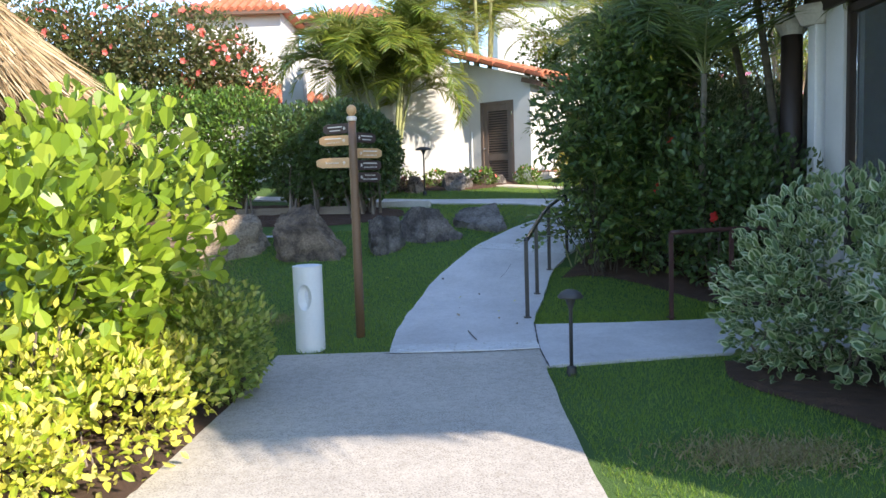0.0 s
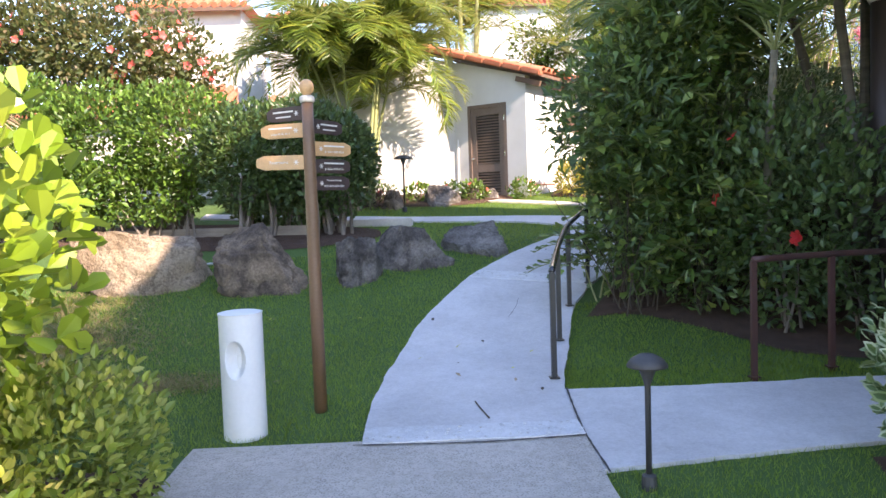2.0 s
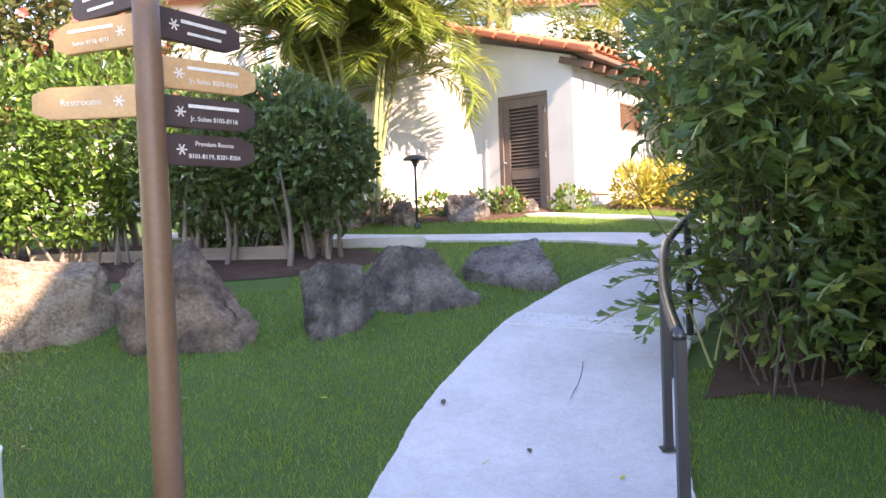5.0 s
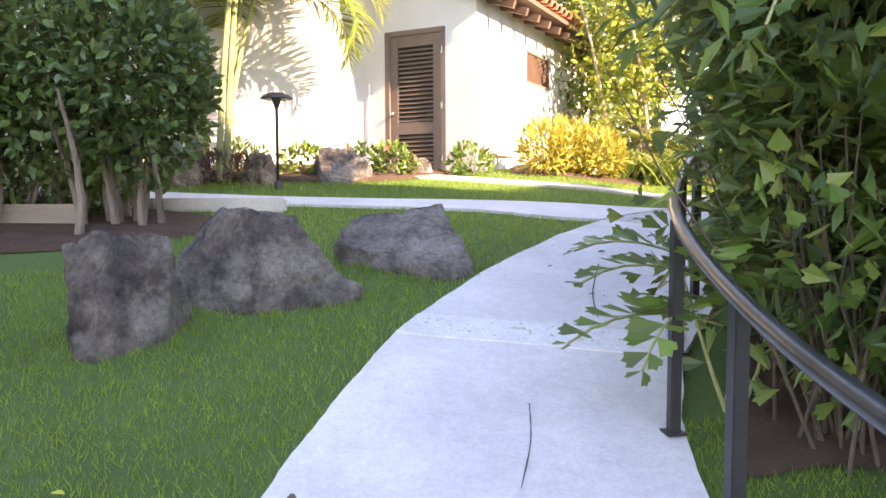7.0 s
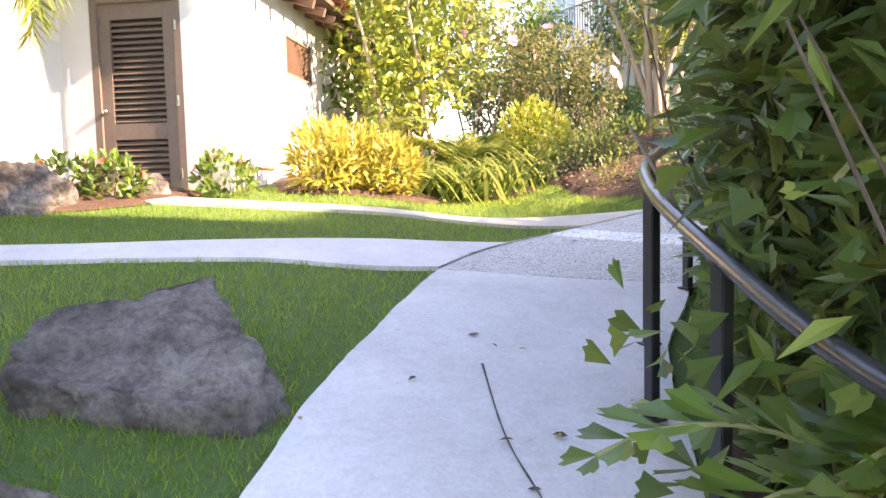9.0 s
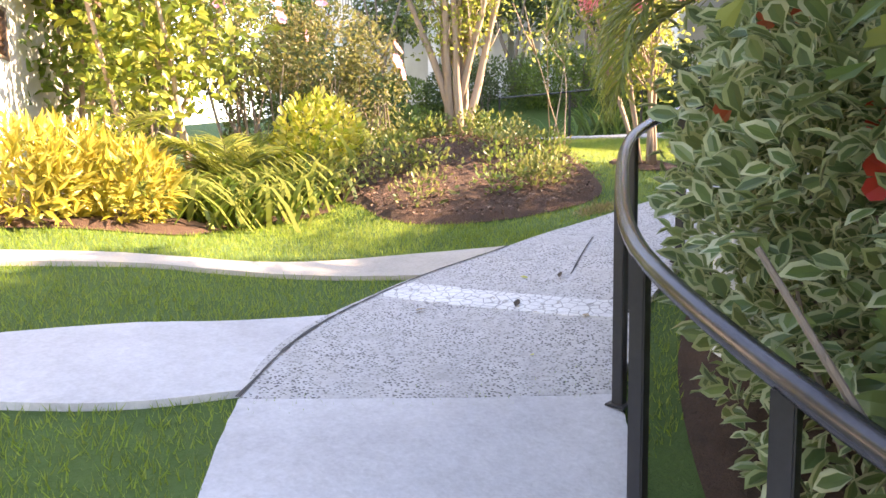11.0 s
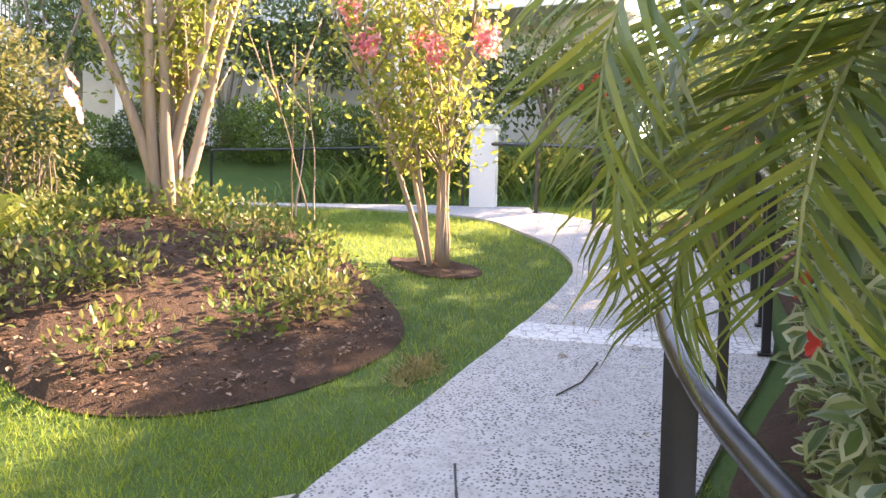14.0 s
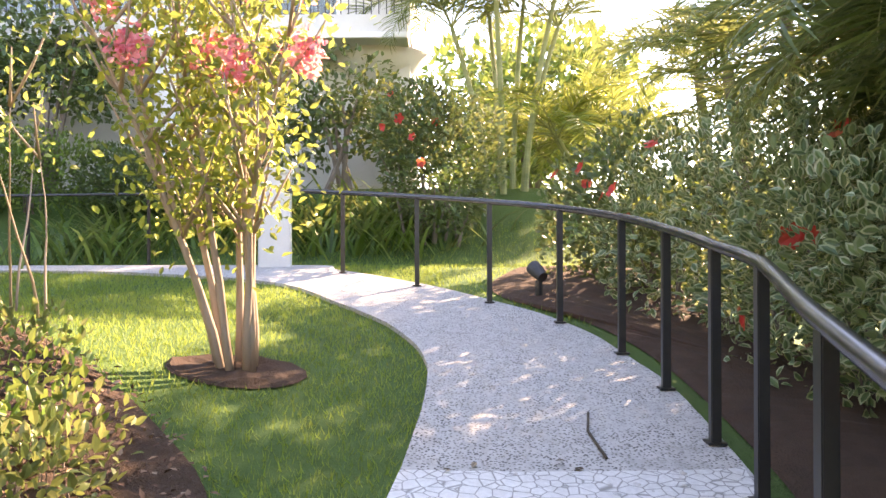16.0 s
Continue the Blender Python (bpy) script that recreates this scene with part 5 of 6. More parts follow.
def balcony_chair(y):
    root = thing("balcony_chair", "dark woven chair on the hotel balcony", "chair", (FX - 0.2, 14.6 + y, 3.6 + S1 + 0.26), 90, "balcony chairs")
    part("seat", box(0.5, 0.5, 0.06, (0, 0, 0.42)), MAT_DARKWOOD, root, bevel=0.01)
    part("backrest", box(0.5, 0.05, 0.45, (0, 0.24, 0.68)), MAT_DARKWOOD, root, bevel=0.01)
    for dx in (-0.22, 0.22):
        for dy in (-0.22, 0.22):
            part("leg", box(0.04, 0.04, 0.42, (dx, dy, 0.21)), MAT_DARKWOOD, root)


balcony_chair(3.0)
balcony_chair(9.2)

# ---- planting by the forecourt ----
shrub("round_leaf_shrub", "big lime-green shrub with glossy round leaves, sunlit", (-2.85, 5.9), [(0, 0, 1.3, 1.05, 1.0, 1.1), (-1.0, 0.1, 1.2, 1.0, 1.0, 1.15), (-0.1, -0.9, 1.1, 0.85, 0.8, 0.95), (-1.9, -0.3, 1.25, 0.9, 0.9, 1.1)], 5200, 0.15, "round", LEAF_LIME, 11, 0.6, 5, 0.03, depth=0.4, category="shrub")
shrub("yellow_shrub", "low yellow variegated shrub spilling over the slab edge", (-2.3, 4.5), [(0, 0, 0.36, 0.62, 0.75, 0.42), (-0.9, 0.1, 0.42, 0.8, 0.9, 0.5), (0.1, 0.75, 0.34, 0.55, 0.55, 0.38), (-0.2, -0.9, 0.3, 0.6, 0.6, 0.36), (-1.2, -0.9, 0.36, 0.7, 0.6, 0.4)], 6500, 0.075, "ovate", LEAF_YELLOW, 21, 0.6, 4, 0.012)
shrub("small_green_shrub", "small rounded olive-green shrub by the slab", (-1.95, 5.95), [(0, 0, 0.4, 0.5, 0.55, 0.45), (-0.3, 0.45, 0.38, 0.45, 0.45, 0.42)], 4600, 0.065, "ovate", LEAF_OLIVE, 31, 0.5, 4, 0.012)
shrub("variegated_shrub", "white-edged variegated shrub beside the side path", (3.3, 6.05), [(0, 0, 0.8, 0.85, 0.8, 0.85), (0.7, -0.7, 0.75, 0.9, 0.9, 0.8), (-0.35, 0.35, 0.5, 0.5, 0.5, 0.5), (0.3, -1.7, 0.7, 0.8, 0.8, 0.7)], 7500, 0.1, "rimmed", LEAF_VARIEG, 41, 0.7, 5, 0.018)

# ---- thicket behind the ramp rail ----
def thicket(at, mounds, n, size, kind, mat, seed, label, red=0, **kw):
    root = shrub("thicket_shrub", label, at, mounds, n, size, kind, mat, seed, group="thicket behind the handrail", **kw)
    if kind == "fish":
        rf = np.random.default_rng(seed + 8)
        for k in range(46):
            m = mounds[k % len(mounds)]
            d = unit(rf.normal(size=3) + [-0.35, -0.2, 0.1])
            base = (m[0] + d[0] * m[3] * 0.55, m[1] + d[1] * m[4] * 0.55, max(0.35, m[2] + d[2] * m[5] * 0.8))
            pts, A, X, N, Z = frond_arrays(base, math.atan2(d[1], d[0]), rf.uniform(0.1, 0.9), rf.uniform(0.4, 0.75), 1.5, 0.15, 9, rf)
            fr_ob = part_mesh("frond", cloud("frond", A, X, N, Z, FISH_V, FISH_F, LEAF_FISHTAIL), root)
            part("rib", tube([Vector(p) for p in pts[::2]], 0.007, 4), MAT_CANE, fr_ob)
        ms = [((m[0], m[1], m[2]), (m[3] * 1.05, m[4] * 1.05, m[5])) for m in mounds]
        part_mesh("broad_leaves", foliage("broad_leaves", ms, 4200, 0.15, "lance", LEAF_DARK, seed + 5, 0.05, 0.3, 0.4, 0.9), root)
        part_mesh("new_leaves", foliage("new_leaves", ms, 500, 0.17, "lance", LEAF_STRAP, seed + 6, 0.1, 0.2, 0.2, 0.9), root)
    if red:
        flowers(root, mounds, red, BLOOM_RED, seed + 3, np.array([-0.7, -0.6, 0.2]) if at[1] < 11 else np.array([-0.6, 0.75, 0.2]))
    return root


thicket((2.25, 10.35), [(0, 0, 1.25, 0.55, 0.5, 1.0), (-0.05, 0.1, 2.1, 0.75, 0.75, 0.75), (0.65, -0.2, 1.0, 0.6, 0.5, 0.9), (0.45, 0.2, 2.8, 0.7, 0.7, 0.6)], 2600, 0.12, "fish", LEAF_FISHTAIL, 51, "dense dark fishtail-leaved shrub by the ramp", lift=0.1, stem_count=12, stem_r=0.009, stem_mat=MAT_TWIG, spread=0.8, amount=0.5)
thicket((2.68, 10.95), [(0, 0, 1.2, 0.8, 0.7, 1.15), (0.1, 0.1, 2.2, 0.9, 0.8, 0.8), (0.4, -0.2, 3.0, 0.8, 0.7, 0.6)], 2600, 0.12, "fish", LEAF_FISHTAIL, 61, "tall fishtail-leaved shrub leaning over the rail", lift=0.1, stem_count=12, stem_r=0.009, stem_mat=MAT_TWIG, spread=0.8, amount=0.5)
thicket((3.55, 9.55), [(0, 0, 1.1, 0.8, 0.6, 1.1), (0.6, -0.2, 0.9, 0.8, 0.6, 0.9)], 3800, 0.1, "ovate", LEAF_DARK, 71, "dark green shrub in the shade", red=3)
thicket((3.5, 11.8), [(0, 0, 1.1, 0.75, 0.6, 1.0), (0.5, -0.5, 1.3, 0.9, 0.8, 1.2)], 6500, 0.09, "rimmed", LEAF_VARIEG, 81, "white-edged leafy hibiscus shrub behind the rail", red=7)
thicket((4.55, 12.18), [(0, 0.02, 0.85, 0.72, 0.6, 0.8), (0.85, 0.1, 0.8, 0.75, 0.55, 0.8), (-0.75, -0.25, 0.9, 0.6, 0.55, 0.9), (0.2, -0.5, 1.2, 0.9, 0.6, 0.7)], 9000, 0.095, "rimmed", LEAF_VARIEG, 91, "white-variegated hibiscus shrub behind the rail", red=8, spread=0.9)
thicket((7.3, 11.5), [(0, 0, 0.85, 0.9, 0.65, 0.85), (1.2, 0.1, 0.8, 0.9, 0.6, 0.85), (0.6, -0.8, 1.2, 1.2, 0.7, 1.1)], 7500, 0.085, "rimmed", LEAF_VARIEG, 101, "white-variegated hibiscus hedge with red flowers", red=12)
thicket((9.6, 11.6), [(0, 0, 0.85, 1.0, 0.7, 0.9), (1.2, 0.3, 0.8, 0.9, 0.7, 0.85), (0.4, -0.9, 1.2, 1.2, 0.8, 1.1)], 7500, 0.08, "rimmed", LEAF_VARIEG, 111, "grey-green variegated hibiscus hedge with red flowers", red=12)
thicket((11.6, 12.0), [(0, 0, 0.8, 0.8, 0.7, 0.8), (0.8, 0.3, 0.7, 0.7, 0.6, 0.7)], 3400, 0.09, "ovate", LEAF_DARK, 121, "dark green hibiscus shrub by the far railing", red=4)
# two unseen shrubs, added only to shade the upper path
thicket((8.0, 10.3), [(0, 0, 1.3, 1.0, 0.7, 1.3), (0.9, -0.1, 2.2, 0.9, 0.7, 0.8), (-0.9, 0, 2.0, 0.9, 0.7, 0.9)], 6000, 0.12, "ovate", LEAF_DARK, 126, "unseen tall shrub added behind the hibiscus hedge for shade")
thicket((9.9, 10.1), [(0, 0, 1.3, 1.0, 0.7, 1.3), (0.4, -0.1, 2.3, 0.8, 0.7, 0.9), (-0.7, 0, 2.2, 0.8, 0.7, 0.9)], 6000, 0.12, "ovate", LEAF_DARK, 127, "unseen tall shrub added behind the hibiscus hedge for shade")
thicket((2.66, 11.3), [(0, 0, 0.85, 0.42, 0.4, 0.85), (0.12, 0, 1.75, 0.5, 0.42, 0.75)], 3400, 0.12, "ovate", LEAF_DARK, 128, "dense broad-leaved shrub pressing against the handrail", red=2)
over = thing("fishtail_palm", "young fishtail palm with jagged leaves leaning over the ramp", "palm", (1.95, 10.75, gz(1.95, 10.75)), 0)
rp = np.random.default_rng(78)
part("trunk", stems(3, (0, 0, 0), 0.15, 0.75, 0.012, 79, 0.3), MAT_CANE, over)
for yaw, rise, ln, dr, hz in ((196, 0.3, 0.85, 0.9, 0.35), (215, 0.2, 0.75, 1.4, 0.45), (182, 0.5, 0.7, 1.2, 0.5), (235, 0.5, 0.7, 1.3, 0.6), (160, 0.6, 0.7, 1.2, 0.55)):
    pts, A, X, N, Z = frond_arrays((-0.1, -0.05, hz), radians(yaw), rise, ln, dr, 0.15, 9, rp)
    fo = part_mesh("frond", cloud("frond", A, X, N, Z, FISH_V, FISH_F, LEAF_HEDGE), over)
    part("rib", tube([Vector(p) for p in pts[::2]], 0.006, 5), MAT_CANE, fo)
for (x, y, h, n, mat, tr) in ((4.9, 10.6, 3.8, 5, LEAF_PALMSHADE, 0.06), (3.7, 10.6, 3.2, 4, LEAF_PALMSHADE, 0.05)):
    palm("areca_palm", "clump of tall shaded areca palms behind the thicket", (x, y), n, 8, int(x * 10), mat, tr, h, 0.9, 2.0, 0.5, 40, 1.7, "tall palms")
arch = thing("areca_palm", "areca palm with fronds arching low over the path", "palm", (5.0, 12.25, gz(5.0, 12.25)), 0, "tall palms")
rp = np.random.default_rng(500)
for sx, sy, h in ((0.0, 0.0, 1.55), (0.15, -0.15, 1.9), (-0.2, -0.1, 1.5)):
    part("trunk", tube([(sx, sy, -0.1), (sx * 1.3, sy * 1.2, h * 0.5), (sx * 1.8, sy * 1.5, h)], [0.04, 0.035, 0.03], 8), MAT_CANE, arch)
for yaw, rise, ln, dr, hz in ((132, 0.65, 1.9, 2.5, 1.5), (118, 0.5, 1.7, 2.6, 1.45), (146, 0.75, 1.75, 2.5, 1.5), (160, 0.6, 1.7, 2.2, 1.7), (125, 0.3, 1.5, 2.0, 1.4), (140, 0.4, 1.6, 2.2, 1.45), (128, 0.95, 1.9, 2.6, 1.7), (-60, 1.0, 1.8, 1.8, 1.7), (-120, 0.9, 1.8, 1.8, 1.7), (180, 1.1, 1.6, 2.0, 1.7)):
    pts, A, X, N, Z = frond_arrays((0.0, 0.0, hz), radians(yaw), rise, ln, dr, 0.4, 84, rp)
    fo = part_mesh("frond", cloud("frond", A, X, N, Z, LEAFLET_V * np.array([0.5, 1, 1]), LEAFLET_F, LEAF_PALM), arch)
    part("rib", tube([Vector(p) for p in pts], [0.011 * (1 - 0.05 * i) for i in range(len(pts))], 5), MAT_CANE, fo)
for i, (x, y) in enumerate(((11.9, 10.0), (12.5, 10.4), (13.2, 10.1), (14.0, 10.2), (13.2, 9.2))):
    palm("coconut_palm", "slim grey-trunked palm against the bright sky", (x, y), 1, 11, 602 + i, LEAF_PALMSHADE, 0.085, 4.1, 0.5, 1.6, 0.45, 44, 2.2, "slim palms", MAT_PALMTRUNK)
# unseen row of palms, added to cast shade on the path and near lawn
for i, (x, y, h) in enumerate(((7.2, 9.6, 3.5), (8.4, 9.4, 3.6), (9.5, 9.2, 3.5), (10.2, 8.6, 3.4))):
    palm("areca_palm", "unseen areca palms added behind the hibiscus hedge for shade", (x, y), 8, 14, 650 + i, LEAF_PALMSHADE, 0.05, h, 1.0, 2.1, 0.6, 40, 1.9, "tall palms", MAT_CANE)
for i, (x, y) in enumerate(((17.9, 11.2), (18.2, 10.0))):
    palm("areca_palm", "sunlit yellow-green areca palm clump by the hotel", (x, y), 6, 8, 700 + i, LEAF_PALM, 0.05, 1.5, 1.0, 2.0, 0.5, 40, 1.8, "sunlit palms", MAT_CANE)

# ---- hedge and trees left of the ramp ----
shrub("tall_hedge", "tall sunlit green hedge with bare lower stems", (-3.7, 13.9), [(0, 0, 1.5, 0.9, 0.7, 0.85), (-1.3, 0.1, 1.5, 0.9, 0.7, 0.9), (-2.4, 0.2, 1.6, 0.9, 0.8, 0.95), (-0.5, -0.1, 0.75, 0.9, 0.5, 0.5), (-1.8, 0, 0.75, 0.9, 0.5, 0.5)], 17000, 0.1, "ovate", LEAF_HEDGE, 131, 0.5, 7, 0.025, category="hedge")
shrub("dark_hedge_shrub", "rounded dark green shrub with pale crooked stems", (-1.75, 13.75), [(0, 0, 1.3, 0.95, 0.75, 0.8), (-0.9, -0.1, 1.25, 0.8, 0.7, 0.8), (0.45, 0.1, 1.15, 0.62, 0.6, 0.72), (-0.4, 0.5, 0.6, 0.9, 0.5, 0.5)], 15000, 0.095, "ovate", LEAF_DARK, 141, 0.4, 8, 0.035, category="hedge")
bg = [(0, 0, 3.0, 1.5, 1.0, 1.1), (-1.6, 0.2, 3.2, 1.5, 1.1, 1.2), (-3.2, 0.3, 3.0, 1.6, 1.2, 1.3), (1.1, 0, 2.5, 0.9, 0.7, 0.8)]
bgt = shrub("flowering_tree", "loose coral-flowered climber above the hedge", (-5.35, 15.2), bg, 20000, 0.12, "ovate", LEAF_BOUG, 151, 0.3, 6, 0.04, category="tree", depth=0.7, spread=1.0)
flowers(bgt, bg, 110, BLOOM_CORAL, 152, np.array([0.1, -0.8, 0.3]), 1.0)
palm("areca_palm", "large sunlit areca palm clump beside the white wall", (-1.15, 16.5), 8, 13, 800, LEAF_PALM, 0.036, 2.8, 0.7, 1.9, 0.52, 60, 2.2, "sunlit palms", MAT_CANE)
for i, (x, y, h) in enumerate(((1.2, 21.0, 4.2), (4.5, 22.5, 4.4), (7.5, 23.5, 4.5))):
    palm("areca_palm", "yellow-green areca palms behind the white building", (x, y), 6, 9, 820 + i, LEAF_PALM, 0.06, h, 1.2, 2.3, 0.55, 40, 1.8, "sunlit palms", MAT_CANE)
palm("coconut_palm", "feathery grey-green palm beyond the shade roof", (-9.5, 16.0), 1, 12, 840, LEAF_PALMSHADE, 0.12, 5.0, 0.5, 2.5, 0.6, 44, 1.8, "slim palms")

# ---- flower bed by the wall ----
for i, (x, y) in enumerate(((-0.1, 16.75), (0.6, 16.85), (1.0, 16.75), (-0.85, 16.75), (1.95, 16.85))):
    m = [(0, 0, 0.16, 0.26, 0.2, 0.2)]
    s = shrub("bedding_plant", "small leafy bedding plant with red and pink flowers", (x, y), m, 260, 0.09, "ovate", LEAF_DARK if i % 2 else LEAF_HEDGE, 160 + i, 0.8, 3, 0.008, "bedding plants", category="plant")
    flowers(s, m, 3, BLOOM_RED if i % 2 else BLOOM_CORAL, 170 + i, None, 0.7, 0.2)
shrub("purple_plant", "dark purple-leaved bedding plant", (-0.95, 16.3), [(0, 0, 0.14, 0.3, 0.2, 0.17)], 300, 0.12, "lance", LEAF_PURPLE, 180, 0.8, 3, 0.008, category="plant")


# ---- strap-leaved and golden plants ----
def tuft(name, label, at, n, length, mat, seed, spread=0.6, group="", lean=0.7):
    r = np.random.default_rng(seed)
    z = gz(*at)
    a = r.uniform(0, 2 * np.pi, n)
    P = np.column_stack([spread * 0.5 * r.normal(size=n), spread * 0.5 * r.normal(size=n), np.zeros(n)])
    P[:, 2] = ground_z(P[:, 0] + at[0], P[:, 1] + at[1]) - z
    A = np.column_stack([lean * np.cos(a), lean * np.sin(a), np.ones(n)])
    nor = np.column_stack([-np.cos(a), -np.sin(a), np.full(n, 0.7)])
    tv = np.array([(-0.035, 0, 0), (0.035, 0, 0), (-0.035, 0.4, -0.0), (0.035, 0.4, -0.0), (-0.025, 0.75, -0.1), (0.025, 0.75, -0.1), (0, 1, -0.3)])
    ob = part_mesh(name, cloud(name, P, A, nor, length * r.uniform(0.6, 1.2, n), tv, LEAFLET_F, mat))
    ob.matrix_world = pose(at[0], at[1], z)
    return tagged(ob, label, "plant", group)


for i, (x, y) in enumerate(((4.7, 17.2), (5.2, 17.1), (5.6, 17.5), (5.0, 17.7), (6.1, 18.4), (4.3, 17.4), (6.6, 19.2), (7.4, 19.6), (8.2, 19.5))):
    tuft("strap_plant", "clump of arching strap-leaved grass lilies", (x, y), 150, 0.6, LEAF_STRAP, 200 + i, 0.55, "strap-leaved clumps")
for i, (x, y) in enumerate(((2.95, 17.0), (3.35, 17.1), (3.75, 17.0))):
    m = [(0, 0, 0.28, 0.3, 0.28, 0.32)]
    shrub("golden_plant", "bright golden-yellow leafy shrub by the wall", (x, y), m, 650, 0.16, "lance", LEAF_GOLD, 220 + i, 0.8, 4, 0.012, "golden shrubs", category="plant")
palm("young_palm", "young feathery green palm in the bed", (5.3, 18.1), 0, 0, 240, LEAF_PALM, 0.03, 0.5, 0.3, 1.3, 0.4, 44, 1.6, low_fronds=16)
palm("young_palm", "young feathery green palm in the bed", (4.2, 18.6), 0, 0, 241, LEAF_PALM, 0.03, 0.5, 0.3, 1.5, 0.4, 44, 1.6, low_fronds=14)
shrub("lime_shrub", "pale lime variegated shrub in the bed", (6.15, 17.7), [(0, 0, 0.4, 0.45, 0.4, 0.42)], 1500, 0.09, "ovate", LEAF_YELLOW, 250, 0.5)
for i, (x, y, h) in enumerate(((4.75, 19.0, 3.0), (5.3, 18.7, 3.4), (4.6, 20.2, 3.6), (5.6, 21.4, 4.0), (7.2, 24.2, 4.4), (9.8, 25.0, 4.2), (12.0, 25.5, 4.0), (3.4, 22.8, 4.2))):
    z = gz(x, y)
    rt = thing("slender_tree", "slender garden tree with bright yellow-green leaves", "tree", (x, y, z), 0, "slender trees")
    part("trunk", stems(2, (0, 0, 0), 0.1, h, 0.045, 260 + i, 0.12), MAT_MYRTLE, rt)
    part_mesh("crown", foliage("crown", [((0, 0, h * 0.85), (0.9, 0.8, 1.0)), ((0.3, 0.2, h * 0.6), (0.6, 0.6, 0.7)), ((-0.2, -0.2, h * 0.45), (0.5, 0.5, 0.6))], (1300, 1300, 1800, 2600)[min(i, 3)], 0.13, "ovate", LEAF_MYRTLE if i < 2 else LEAF_HEDGE, 270 + i, None, 0.0, 0.9, 1.0), rt)
bz = [(0, 0, 2.1, 1.0, 0.8, 0.75), (0.95, -0.7, 1.95, 0.9, 0.7, 0.75), (-1.2, 0.7, 2.2, 1.1, 0.8, 0.7), (1.5, -1.1, 1.5, 0.5, 0.5, 0.9), (-2.6, 1.2, 2.2, 1.1, 0.8, 0.7)]
bh = shrub("bougainvillea_hedge", "browning bougainvillea hedge over grey stems with a few pink flowers", (7.7, 21.2), bz, 13000, 0.08, "ovate", LEAF_BOUG, 280, 0.1, 16, 0.03, category="hedge", depth=0.5)
flowers(bh, bz, 16, blossom_mesh("flower", PETAL_PINK, 6, 0.1), 281, np.array([-0.4, -0.8, 0.2]), 1.2)

for i, (x, y, h) in enumerate(((4.4, 22.0, 2.4), (6.0, 22.8, 2.6), (9.6, 23.0, 2.0), (11.4, 23.6, 2.0), (2.6, 21.2, 2.6))):
    shrub("screen_shrub", "dark leafy shrub behind the garden beds", (x, y), [(0, 0, 0.5 * h, 1.1, 0.8, 0.5 * h), (0.6, 0.2, 0.75 * h, 0.8, 0.7, 0.35 * h)], 4200, 0.11, "ovate", LEAF_DARK, 600 + i, 0.3, 6, 0.025, "screen shrubs")
for i, (x, y) in enumerate(((6.7, 19.9), (7.5, 20.1), (8.3, 19.8), (7.1, 19.3), (9.0, 19.9))):
    tuft("strap_plant", "dark green mound of fine arching grass", (x, y), 420, 0.75, LEAF_HEDGE, 620 + i, 0.7, "strap-leaved clumps")

# ---- mulch bed planting ----
r = np.random.default_rng(31)
for i in range(34):
    while True:
        x, y = r.uniform(5.6, 9.0), r.uniform(15.2, 19.0)
        if inside(B1, np.array([x]), np.array([y]))[0] and ((x - 7.0) / 1.5) ** 2 + ((y - 16.4) / 1.2) ** 2 < 1.15:
            break
    shrub("bed_plant", "low pale-green bedding shrub in bark mulch", (x, y), [(0, 0, 0.15, 0.25, 0.25, 0.17 + 0.08 * (i % 4 == 0))], 150, 0.055, "ovate", LEAF_BED if i % 3 else LEAF_HEDGE, 300 + i, 0.9, 5, 0.006, "bedding shrubs", category="plant", depth=0.8)
rr = np.random.default_rng(5)
n = 12000
x, y = rr.uniform(5.3, 9.3, n), rr.uniform(14.7, 19.5, n)
k = inside(B1, x, y)
x, y = x[k], y[k]
chips = cloud("bark_chips", np.column_stack([x, y, ground_z(x, y) + 0.06 + 0.02 * rr.random(len(x))]), rr.normal(size=(len(x), 3)) * [1, 1, 0.3], np.column_stack([rr.normal(0, 0.3, len(x)), rr.normal(0, 0.3, len(x)), np.ones(len(x))]), 0.032 * rr.uniform(0.5, 1.5, len(x)), RHOMB_V, RHOMB_F, MAT_CHIP)
tagged(part_mesh("bark_chips", chips), "loose shredded brown bark chips", "mulch", kind="stuff")


